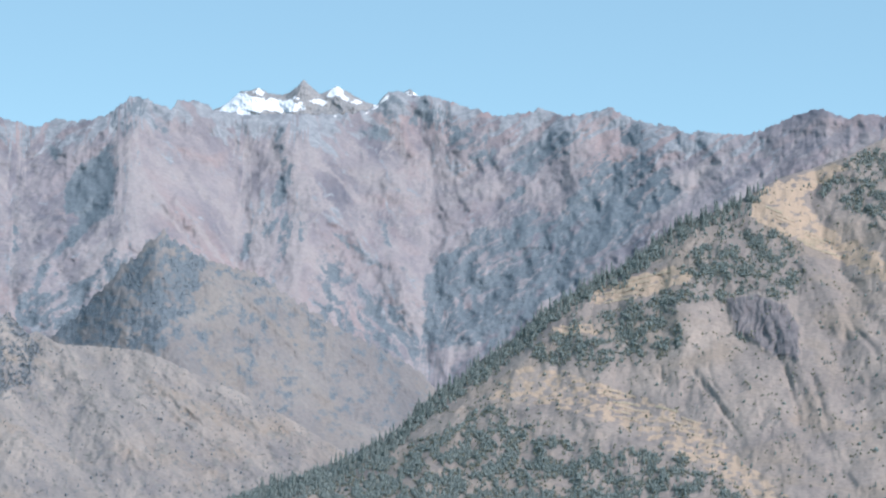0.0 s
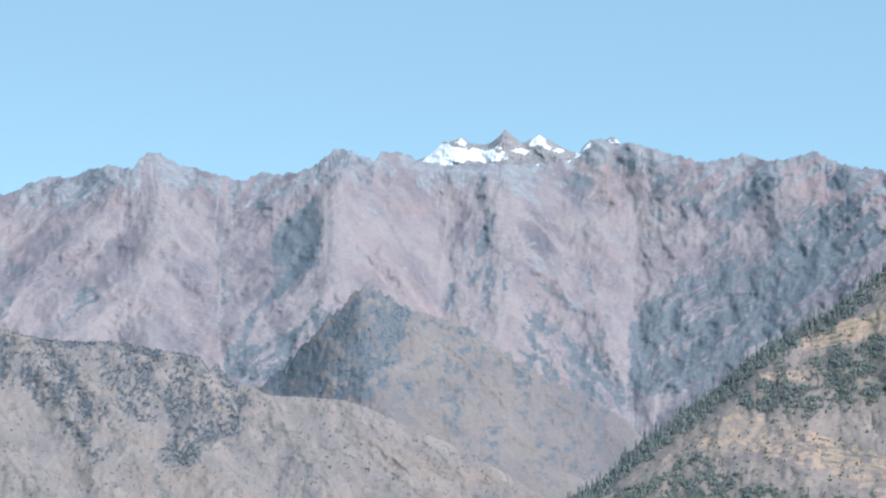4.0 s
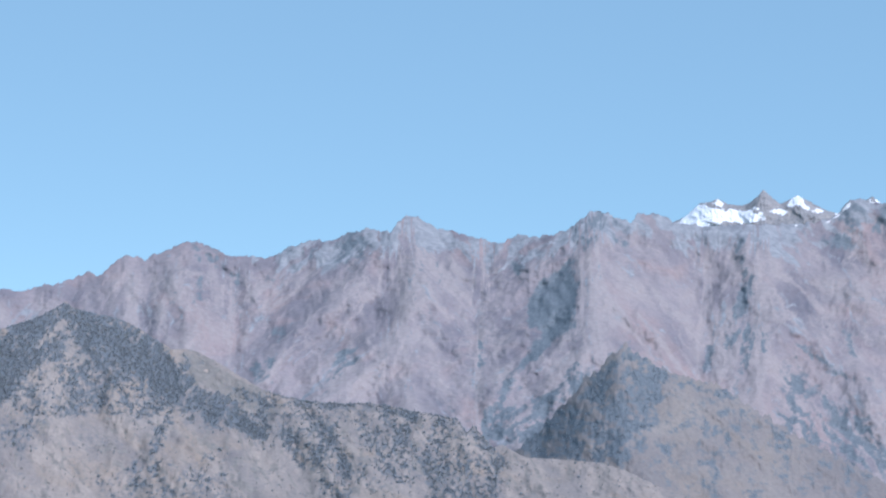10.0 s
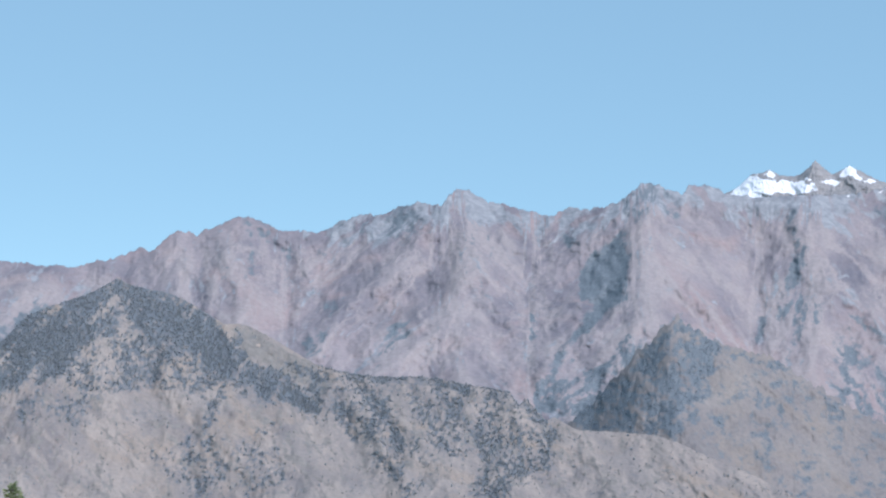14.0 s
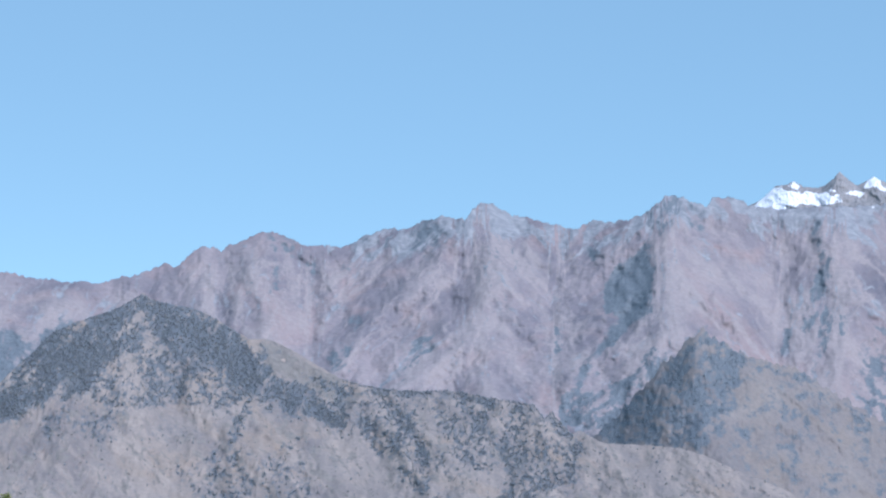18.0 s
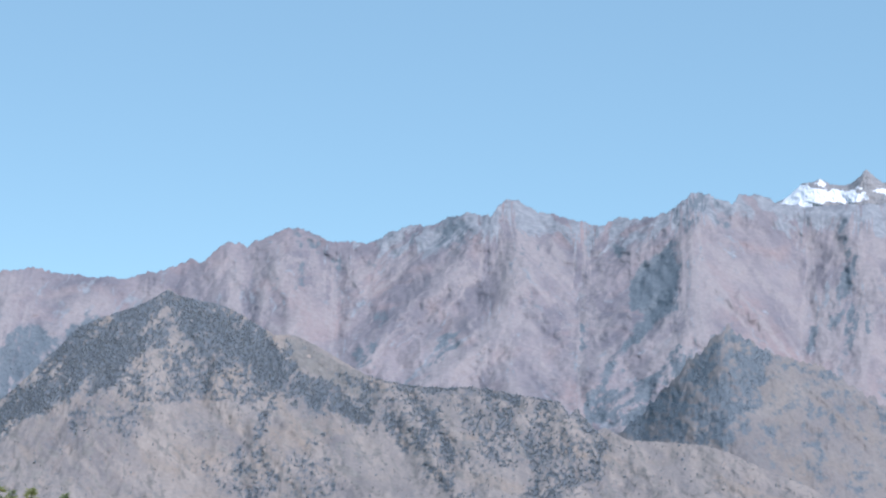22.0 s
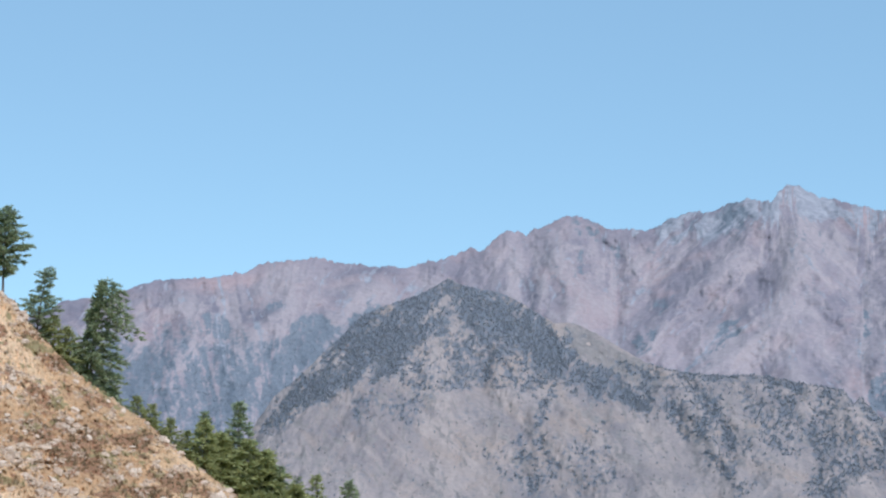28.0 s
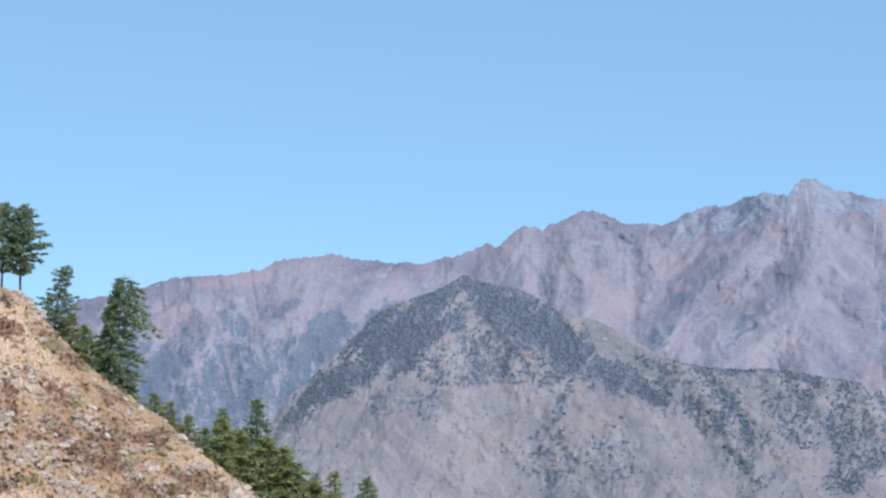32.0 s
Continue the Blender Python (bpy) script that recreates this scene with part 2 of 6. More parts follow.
class Slope:
    """A mountain as seen across the valley: a crest line, a face that falls from it towards the viewer, and a far side."""

    def __init__(self, crest, az0, az1, cols, rows, foot_el, crest_r, foot_r, rough=0.03, seed=1, bend=1.0, broad=0.9):
        crest = np.array(crest)
        crest = crest[np.argsort(crest[:, 0])]
        az = np.linspace(az0, az1, cols)
        top = np.interp(az, crest[:, 0], crest[:, 1])
        top = top + rough * fbm(az * 5, az * 0 + seed, seed, 5, 0.62)
        u = np.linspace(0, 1, rows)[:, None]
        low = np.interp(az, *np.array(foot_el).T)
        self.AZ = np.repeat(az[None, :], rows, 0)
        self.EL = low[None, :] + (top - low)[None, :] * u
        self.U = np.repeat(u, cols, 1)
        rc, rf = np.interp(az, *np.array(crest_r).T), np.interp(az, *np.array(foot_r).T)
        ease = max(3, int(cols * 3.0 / (az1 - az0))) | 1
        rc, rf = (np.convolve(np.pad(q, ease, mode="edge"), np.hanning(ease + 2)[1:-1] / np.hanning(ease + 2).sum(), "same")[ease:-ease] for q in (rc, rf))
        wide = int(cols * broad / (az1 - az0)) | 1
        even = np.convolve(np.pad(top, wide, mode="edge"), np.hanning(wide + 2)[1:-1] / np.hanning(wide + 2).sum(), "same")[wide:-wide]
        self.R = rf[None, :] + (rc - rf)[None, :] * np.clip((self.EL - low) / (even - low), 0, 1.3) ** bend
        self.start_R = self.R
        self.depth = np.clip((top[None, :] - self.EL), 0, 99)
        self.top, self.az = top, az
        self.rock, self.wood, self.snow, self.dry = (np.zeros(self.AZ.shape) for _ in range(4))

    def out(self, metres):
        """Push the face towards the viewer."""
        self.R = self.R - metres

    def grow(self, mains, fall, rng, gap, length, height, flank, side_gap, side_length, levels=2, ragged=0.07):
        """Ribs as straight-flanked ridges that meet in sharp gullies: the given ones, more all along the crest, and side ribs off each. flank: metres of fall for each degree."""
        ribs = []

        def branch(line, h0, h1, gap, length, level, steep):
            line = np.array(line, float)
            steps = np.linalg.norm(np.diff(line, axis=0), axis=1)
            total, done, at, side = steps.sum(), 0.0, gap * rng.uniform(0.2, 0.8), rng.choice((-1, 1))
            for a, b, n in zip(line[:-1], line[1:], steps):
                d = (b - a) / n
                while at < done + n:
                    p = a + d * (at - done)
                    hp = h0 + (h1 - h0) * at / total
                    turn = radians(rng.uniform(32, 68)) * side
                    w = np.array([d[0] * math.cos(turn) - d[1] * math.sin(turn), d[0] * math.sin(turn) + d[1] * math.cos(turn)])
                    if w[1] > -0.3:
                        w = np.array([w[0], -0.5])
                    w = w / np.linalg.norm(w)
                    reach = length * rng.uniform(0.5, 1.4)
                    low = hp - max(flank * rng.uniform(0.2, 0.45), (0.8 if steep[side > 0] > 1.5 * flank else 0) * steep[side > 0]) * reach
                    q = p + w * reach * 0.5 + np.array([rng.uniform(-0.1, 0.1) * reach, 0])
                    child = [tuple(p), tuple(q), tuple(p + w * reach * 0.92 + np.array([0, -0.2 * reach]))]
                    ribs.append((child, hp * 0.985, low, flank * rng.uniform(0.9, 1.6), flank * rng.uniform(0.6, 1.1)))
                    if level > 1:
                        branch(child, hp * 0.985, low, gap * 0.5, length * 0.42, level - 1, (flank, flank))
                    side, at = -side, at + gap * rng.uniform(0.6, 1.5)
                done += n

        for line, h, left, right in mains:
            ribs.append((line, h, 0.45 * h, h / left, h / right))
            branch(line, h, 0.45 * h, side_gap, side_length, levels, (h / left, h / right))
        x = self.az[0] + gap * rng.random()
        while x < self.az[-1]:
            if min(abs(x - m[0][0][0]) for m in mains) < 0.4 * gap:
                x += 0.4 * gap
                continue
            top = float(np.interp(x, self.az, self.top)) - rng.uniform(0.0, 0.3)
            k = float(np.interp(x, *np.array(fall).T)) + rng.choice((-1, 1)) * rng.uniform(0.25, 0.8)
            n = length * rng.uniform(0.6, 1.2)
            line = [(x, top), (x - 0.35 * k * n + rng.uniform(-0.15, 0.15), top - 0.4 * n), (x - 0.8 * k * n + rng.uniform(-0.25, 0.25), top - 0.75 * n), (x - 1.1 * k * n, top - 1.1 * n)]
            h = height * rng.uniform(0.55, 1.25)
            ribs.append((line, h, 0.3 * h, flank * rng.uniform(1.0, 1.5), flank * rng.uniform(0.7, 1.0)))
            branch(line, h, 0.3 * h, side_gap, side_length, levels, (flank, flank))
            x += gap * rng.uniform(0.6, 1.4)
        bx = self.AZ + ragged * fbm(self.AZ * 2.4, self.EL * 2.4, 3, 5, 0.55)
        by = self.EL + ragged * fbm(self.AZ * 2.4 + 40, self.EL * 2.4, 13, 5, 0.55)
        T, near, left_side = np.zeros(self.AZ.shape), np.full(self.AZ.shape, 9.0), np.zeros(self.AZ.shape)
        for line, h0, h1, kl, kr in ribs:
            pad = max(h0, h1) / min(kl, kr) + 0.15
            xs, ys = [p[0] for p in line], [p[1] for p in line]
            c0, c1 = np.searchsorted(self.az, [min(xs) - pad, max(xs) + pad])
            if c1 - c0 < 2:
                continue
            r = np.nonzero((self.EL[:, c0:c1].max(1) > min(ys) - pad) & (self.EL[:, c0:c1].min(1) < max(ys) + pad))[0]
            if len(r) < 2:
                continue
            win = (slice(r[0], r[-1] + 1), slice(c0, c1))
            d, at, lean = along(line, bx[win], by[win])
            t = h0 + (h1 - h0) * at - np.abs(d) * (kl + (kr - kl) * (0.5 + 0.5 * lean))
            more = t > T[win]
            T[win], near[win], left_side[win] = np.where(more, t, T[win]), np.where(more, np.abs(d), near[win]), np.where(more, d < 0, left_side[win])
        for _ in range(1):
            T[1:-1, 1:-1] = 0.5 * T[1:-1, 1:-1] + 0.125 * (T[:-2, 1:-1] + T[2:, 1:-1] + T[1:-1, :-2] + T[1:-1, 2:])
        self.R = self.R - T
        wide = max(3, int(0.9 / (self.az[1] - self.az[0]))) | 1
        half = wide // 2
        sums = np.cumsum(np.pad(T, ((0, 0), (half + 1, half)), mode="edge"), 1)
        mean = (sums[:, wide:] - sums[:, :-wide]) / wide
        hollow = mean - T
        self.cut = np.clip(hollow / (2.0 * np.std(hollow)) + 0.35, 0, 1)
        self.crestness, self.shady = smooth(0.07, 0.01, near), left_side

    def erode(self, fall, per_degree, seed, size=5, depth=5.0, steps=14, strength=0.12, soft=0.05, calm=3.0, twist=0.12, reach=5, ease=0.15):
        """Running water: gullies that join on their way down and leave ribs between. fall: how far the slope drains to the left, by azimuth; per_degree: metres to a degree; size: of the
        smallest gully, in steps of the mesh; depth: how deep they are cut; twist: how far they wind."""
        high, wide = self.AZ.shape
        rows, cols = high // size + 4, wide // size + 4
        at_r, at_c = np.linspace(0, high - 1, rows).astype(int), np.linspace(0, wide - 1, cols).astype(int)
        AZ, EL = self.AZ[np.ix_(at_r, at_c)], self.EL[np.ix_(at_r, at_c)]
        az = AZ[0]
        lean = np.interp(az, *np.array(fall).T)
        tilt = np.concatenate([[0], np.cumsum(0.5 * (lean[1:] + lean[:-1]) * np.diff(az))])
        phi = EL + tilt[None, :] + 0.9 * (self.start_R - self.R)[np.ix_(at_r, at_c)] / per_degree
        H = phi + 0.3 * fbm(AZ * 0.8, EL * 0.8, seed, 7, 0.62)
        hard = strength * np.exp(0.8 * fbm(AZ * 0.8, EL * 0.8, seed + 20, 4, 0.6))
        cell = az[1] - az[0]
        fallen = np.maximum(np.diff(EL, axis=0), 1e-4)
        j = np.arange(cols)
        for step in range(steps):
            to, away = np.zeros((rows, cols), int), np.ones((rows, cols))
            for i in range(1, rows):
                best = np.full(cols, -1e9)
                for k in (-2, -1, 0, 1, 2):
                    n = np.clip(j + k, 0, cols - 1)
                    dist = np.hypot(fallen[i - 1], k * cell)
                    s = (H[i] - H[i - 1, n]) / dist
                    more = s > best
                    best, to[i], away[i] = np.where(more, s, best), np.where(more, n, to[i]), np.where(more, dist, away[i])
            flow = np.ones((rows, cols))
            for i in range(rows - 1, 0, -1):
                flow[i - 1] += np.bincount(to[i], weights=flow[i], minlength=cols)
            for i in range(1, rows):
                f = hard[i] * np.sqrt(np.minimum(flow[i], 200)) * cell / away[i]
                low = H[i - 1, to[i]]
                H[i] = np.where(H[i] > low, (H[i] + f * low) / (1 + f), H[i])
            H[1:-1, 1:-1] += soft * (0.25 * (H[:-2, 1:-1] + H[2:, 1:-1] + H[1:-1, :-2] + H[1:-1, 2:]) - H[1:-1, 1:-1])
        h, half = H - phi, max(1, int(0.5 * calm / cell))
        broad = h
        for axis in (0, 1):
            n = h.shape[axis]
            pad = [(0, 0), (0, 0)]
            pad[axis] = (half + 1, half)
            sums = np.cumsum(np.pad(broad, pad, mode="edge"), axis)
            broad = (np.take(sums, np.arange(n) + 2 * half + 1, axis) - np.take(sums, np.arange(n), axis)) / (2 * half + 1)
        h = np.clip((h - broad) / h.std(), -2.6, 2.6)
        give = 2.6 / reach
        for step in range(4 * reach):  # the flanks slump to one steepness, so that valleys are sharp below and ribs sharp above
            q = np.pad(h, 1, mode="edge")
            h = np.minimum.reduce([h, q[1:-1, :-2] + give, q[1:-1, 2:] + give, q[:-2, 1:-1] + give, q[2:, 1:-1] + give, q[:-2, :-2] + 1.4 * give, q[:-2, 2:] + 1.4 * give, q[2:, :-2] + 1.4 * give, q[2:, 2:] + 1.4 * give])
        if ease:
            q = np.pad(h, 1, mode="edge")
            h = (1 - ease) * h + 0.25 * ease * (q[1:-1, :-2] + q[1:-1, 2:] + q[:-2, 1:-1] + q[2:, 1:-1])
        h = h - h.mean()
        h = h / h.std()
        wet = np.clip(np.log(flow) / np.log(200), 0, 1)
        # laid over the fine mesh, along winding lines
        wr = twist / cell * fbm(self.AZ * 1.7, self.EL * 1.7, seed + 60, 4, 0.55)
        wc = twist / cell * fbm(self.AZ * 1.7 + 50, self.EL * 1.7, seed + 70, 4, 0.55)
        fr = np.clip(np.linspace(0, rows - 1, high)[:, None] + wr, 1, rows - 2.001)
        fc = np.clip(np.linspace(0, cols - 1, wide)[None, :] + wc, 1, cols - 2.001)
        r0, c0 = fr.astype(int), fc.astype(int)

        def weights(f):
            return (-0.5 * f + f * f - 0.5 * f ** 3, 1 - 2.5 * f * f + 1.5 * f ** 3, 0.5 * f + 2 * f * f - 1.5 * f ** 3, 0.5 * f ** 3 - 0.5 * f * f)

        vr, vc = weights(fr - r0), weights(fc - c0)
        cutting, self.gully = np.zeros((high, wide)), np.zeros((high, wide))
        for a in range(4):
            for b in range(4):
                ra, cb = np.clip(r0 + a - 1, 0, rows - 1), np.clip(c0 + b - 1, 0, cols - 1)
                w = vr[a] * vc[b]
                cutting, self.gully = cutting + w * h[ra, cb], self.gully + w * wet[ra, cb]
        self.R = self.R - depth * cutting
        self.rib = smooth(0.2, 1.6, cutting)

    def at(self, az, el):
        """The place on the face in that direction."""
        j = np.clip(np.searchsorted(self.az, az) - 1, 0, len(self.az) - 2)
        f = (az - self.az[j]) / (self.az[j + 1] - self.az[j])
        r = 0
        for k, w in ((j, 1 - f), (j + 1, f)):
            r = r + w * np.interp(el, self.EL[:, k], self.R[:, k])
        a, e = radians(az), radians(el)
        return Vector((r * math.sin(a), r * math.cos(a), EYE + r * math.tan(e)))

    def points(self):
        a, e, r = radians(1) * self.AZ, radians(1) * self.EL, self.R
        return np.stack([r * np.sin(a), r * np.cos(a), EYE + r * np.tan(e)], -1)

    def build(self, name, mat, back=500.0, floor=-240.0, back_rows=10):
        P = self.points()
        rows, cols = self.AZ.shape
        a = radians(1) * self.az
        ways = np.stack([np.sin(a), np.cos(a), a * 0], -1)
        far = []
        for k in range(1, back_rows + 1):
            f = k / back_rows
            q = P[-1] + ways * (back * f)
            drop = (P[-1][:, 2] - floor) * (f ** 1.1) + 12 * fbm(self.az * 3, self.az * 0 + 8.0 * k, 5, 3) * min(k, 3) / 3
            q[:, 2] = P[-1][:, 2] - np.maximum(drop, (P[-1][:, 2] - floor) * f * 0.6)
            far.append(q)
        skirt = P[0] - ways * 40
        skirt[:, 2] = floor
        V = np.concatenate([skirt[None], P, np.array(far)], 0)
        ob = mesh_object(name, V.reshape(-1, 3), grid_faces(len(V), cols), mat)
        for key, field in (("rock", self.rock), ("wood", self.wood), ("snow", self.snow), ("dry", self.dry)):
            full = np.concatenate([field[:1], field, np.repeat(field[-1:], back_rows, 0)], 0)
            ob.data.attributes.new(key, "FLOAT", "POINT").data.foreach_set("value", np.clip(full, 0, 1).astype(np.float32).ravel())
        self.P = P
        return ob


# ---- the far range ----
WEST_CREST = [(-38.92, 3.37), (-34.91, 4.26), (-32.71, 4.78), (-31.37, 5.33), (-31.05, 5.55), (-30.34, 5.68), (-29.78, 5.73), (-29.35, 5.92), (-28.93, 6.09), (-28.43, 6.18), (-27.93, 6.22), (-27.36, 6.23), (-26.93, 6.32), (-26.43, 6.40), (-26.07, 6.61), (-25.64, 6.69), (-25.07, 6.72), (-24.64, 6.80), (-24.42, 6.76), (-24.20, 6.70), (-23.63, 6.65), (-23.05, 6.57), (-22.83, 6.62), (-22.33, 6.56), (-21.75, 6.76), (-21.54, 6.73), (-21.17, 6.90), (-20.74, 7.07), (-20.38, 7.02), (-20.02, 7.39), (-19.80, 7.54), (-19.51, 7.48), (-19.30, 7.44), (-18.86, 7.65), (-18.43, 7.83), (-18.28, 7.90), (-18.00, 7.91), (-17.78, 7.84), (-17.43, 7.69), (-17.21, 7.57), (-16.57, 7.58), (-16.35, 7.53)]
MIDDLE_CREST = [(-16.15, 7.54), (-15.58, 7.85), (-15.07, 8.01), (-14.85, 7.96), (-14.49, 8.03), (-14.13, 8.21), (-13.84, 8.23), (-13.70, 8.33), (-13.41, 8.27), (-13.05, 8.25), (-12.86, 8.49), (-12.69, 8.65), (-12.47, 8.65), (-12.11, 8.45), (-11.75, 8.31), (-11.24, 8.20), (-10.88, 8.10), (-10.52, 8.01), (-10.23, 7.96), (-9.80, 8.19), (-9.51, 8.14), (-9.01, 8.16), (-8.79, 8.24), (-8.57, 8.27), (-8.38, 8.42), (-7.96, 8.76), (-7.75, 8.78), (-7.39, 8.65), (-7.11, 8.55), (-6.92, 8.50), (-6.75, 8.70), (-6.32, 8.70), (-6.04, 8.63), (-5.85, 8.49), (-5.10, 8.37), (-4.39, 8.40), (-3.52, 8.40), (-2.66, 8.40), (-2.08, 8.47)]
EAST_CREST = [(-1.79, 8.59), (-1.36, 8.99), (-1.14, 8.99), (-0.78, 8.90), (-0.56, 8.85), (-0.35, 8.90), (-0.06, 8.80), (0.52, 8.63), (0.95, 8.50), (1.46, 8.36), (2.11, 8.44), (2.40, 8.55), (2.76, 8.47), (3.12, 8.36), (3.55, 8.40), (3.98, 8.48), (4.27, 8.57), (4.56, 8.39), (4.99, 8.23), (5.42, 8.10), (5.70, 8.12), (5.99, 7.99), (6.27, 7.87), (6.49, 7.95), (6.77, 7.89), (7.41, 7.83), (7.84, 7.85), (8.33, 8.01), (8.62, 8.16), (8.97, 8.29), (9.19, 8.34), (9.40, 8.42), (9.61, 8.43), (9.89, 8.32), (10.17, 8.18), (10.52, 8.25), (10.87, 8.27), (11.19, 8.21), (13.01, 7.89), (18.34, 7.21)]

far = Slope(WEST_CREST + MIDDLE_CREST + EAST_CREST, -37.0, 16.0, 1650, 255, [(-37, 0.2), (-31, 0.5), (-24, 1.2), (-12, 1.6), (-7.5, 1.0), (-5, -0.8), (3, -0.8), (6, 1.0), (16, 1.0)],
            [(-37, 3900), (-20, 4300), (-12, 4350), (-8, 4300), (-4, 4400), (-0.5, 4500), (3, 4450), (8, 4250), (16, 3950)], [(-37, 3250), (-20, 3500), (-12, 3500), (-8, 3400), (-5, 3400), (-0.5, 3620), (3, 3480), (8, 3280), (16, 3050)], rough=0.055, seed=4, broad=6.0)
A, E = far.AZ, far.EL
FAR_SPURS = [  # line downhill, height out of the slope, left and right flank
    ([(-8.01, 7.86), (-8.23, 7.49), (-8.14, 6.95), (-8.27, 6.17), (-8.49, 5.64), (-9.04, 5.09), (-9.87, 4.45), (-10.69, 3.45), (-11.37, 2.81)], 112, 1.15, 2.2),
    ([(-3.88, 7.55), (-3.80, 7.15), (-4.01, 6.43), (-4.37, 5.57), (-4.79, 4.57)], 84, 0.85, 2.4),
    ([(-3.44, 7.01), (-2.65, 5.72), (-1.35, 4.44), (-0.34, 3.30)], 48, 0.85, 1.26),
    ([(-1.21, 8.95), (-0.93, 8.45), (-1.36, 7.95)], 42, 0.5, 0.8),
    ([(-0.35, 8.88), (0.23, 8.23), (0.81, 7.56), (1.38, 7.02)], 46, 0.55, 1.1),
    ([(2.40, 8.55), (2.11, 8.04), (1.67, 7.56)], 32, 0.45, 0.8),
    ([(4.27, 8.57), (4.84, 8.06), (5.27, 7.67)], 28, 0.5, 0.8),
    ([(4.27, 8.54), (3.26, 8.01), (2.11, 7.44), (1.38, 6.87)], 52, 0.6, 1.1),
    ([(3.26, 7.94), (2.54, 7.01), (1.38, 5.73), (0.52, 4.87)], 57, 0.76, 1.05),
    ([(6.41, 7.90), (5.26, 6.99), (3.97, 5.86), (2.67, 4.72), (1.66, 3.58)], 65, 0.85, 1.16),
    ([(8.55, 8.14), (7.40, 7.24), (5.97, 6.27), (4.54, 5.28), (3.10, 4.15)], 65, 0.85, 1.16),
    ([(9.61, 8.40), (8.82, 7.50), (7.40, 6.54), (5.97, 5.56)], 48, 0.76, 1.05),
    ([(-12.69, 8.59), (-12.97, 7.95), (-14.19, 6.86), (-15.54, 5.35), (-16.67, 4.05)], 102, 1.23, 2.31),
    ([(-12.69, 8.59), (-11.96, 7.52), (-11.52, 5.95), (-10.94, 4.24)], 48, 0.66, 0.95),
    ([(-14.42, 8.08), (-14.56, 7.65), (-15.27, 6.78)], 35, 0.47, 0.84),
    ([(-15.29, 7.95), (-15.35, 7.49), (-15.99, 6.48)], 35, 0.47, 0.84),
    ([(-18.03, 7.88), (-18.58, 6.73), (-19.27, 5.58)], 57, 0.76, 1.37),
    ([(-17.30, 7.75), (-16.71, 6.76), (-16.12, 5.62), (-16.10, 4.20)], 46, 0.66, 1.05),
    ([(-19.80, 7.52), (-19.45, 6.60), (-18.74, 5.45)], 35, 0.47, 0.63),
    ([(-24.64, 6.76), (-25.07, 5.76), (-25.64, 4.61), (-26.49, 2.90)], 69, 0.95, 1.37),
    ([(-27.22, 6.24), (-27.35, 5.18), (-28.20, 4.04), (-29.04, 2.61)], 69, 0.85, 1.37),
    ([(-28.93, 6.08), (-28.92, 5.03), (-29.47, 3.75)], 48, 0.66, 0.95),
    ([(-22.76, 6.54), (-23.20, 5.76), (-23.77, 4.90)], 42, 0.66, 0.84),
]
rib_rng = random.Random(7)
FALL = [(-37, 0.5), (-29, 0.6), (-26, -0.4), (-24.5, 0.5), (-20, 0.4), (-19, -0.5), (-17.3, -0.4), (-16.6, 0.9), (-13.4, 0.9), (-12.4, -0.9), (-11, -0.9), (-10.4, 1.0), (-8.5, 0.9), (-7.6, -0.9), (-5.3, -0.8), (-4.8, 0.6), (-3.9, 0.3), (-3.4, -0.9), (-0.6, -0.8), (0.2, 1.2), (8, 1.2), (16, 1.2)]
far.grow([(line, 0.5 * h, left, right) for line, h, left, right in FAR_SPURS], FALL, rib_rng, 1.5, 4.6, 18, 22, 0.45, 1.4, 2, 0.2)


def faceted(across, down, size, seed, octaves=5, gain=0.5):
    """Straight-sided ribs and gullies at several sizes: metres at the largest, halved from size to size."""
    total = 0
    for k in range(octaves):
        f = 2.1 ** k
        total = total + size * gain ** k * (1 - 2 * np.abs(gnoise(across * f + 3.7 * k, down * f - 1.9 * k, seed + k)))
    return total


shear = np.interp(A, *np.array(FALL).T)
warp = 0.18 * fbm(A * 1.4, E * 1.4, 31, 4)
X, Y = A - shear * (E - 5) + warp, 0.5 * E + 0.3 * shear * A + warp
far.erode(FALL, 72, 43, 8, 12.0)
far.erode(FALL, 72, 45, 2, 1.0, twist=0.1)
fine_rib, fine_gully = far.rib, far.gully
far.erode(FALL, 72, 41, 4, 5.0)
far.out(faceted(X * 2.4, Y * 2.4, 0.7, 48, 5, 0.55) + 1.8 * fbm(A * 0.9, E * 4.5 + 0.8 * warp, 52, 5, 0.6))
craggy = smooth(1.5, 0.3, far.depth) * smooth(-10.5, -7, A) * smooth(7.5, 5, A)
far.out(craggy * faceted(A * 2.0, E * 1.6, 1.0, 55, 4, 0.5))
crag = fbm(X * 2.2, Y * 1.0, 61, 6, 0.62) + 1.2 * smooth(1.1, 0.15, far.depth) * smooth(-18, -15, A) * smooth(9, 6, A)
far.rock = np.clip(smooth(0.3, 1.3, crag) * 0.8 + 0.15 * smooth(0.35, 0.0, far.cut) * smooth(-0.3, 0.5, crag), 0, 1)
# fine gullies take the rock colour
far.rock = np.maximum(far.rock, 0.4 * smooth(0.35, 0.7, fine_gully))
far.rock = np.maximum(far.rock, 0.62 * smooth(0.62, 0.95, ridged(X * 2.6, Y * 0.9, 67, 4)) * smooth(-0.3, 0.4, fbm(A * 0.9, E * 0.9, 69, 3)))
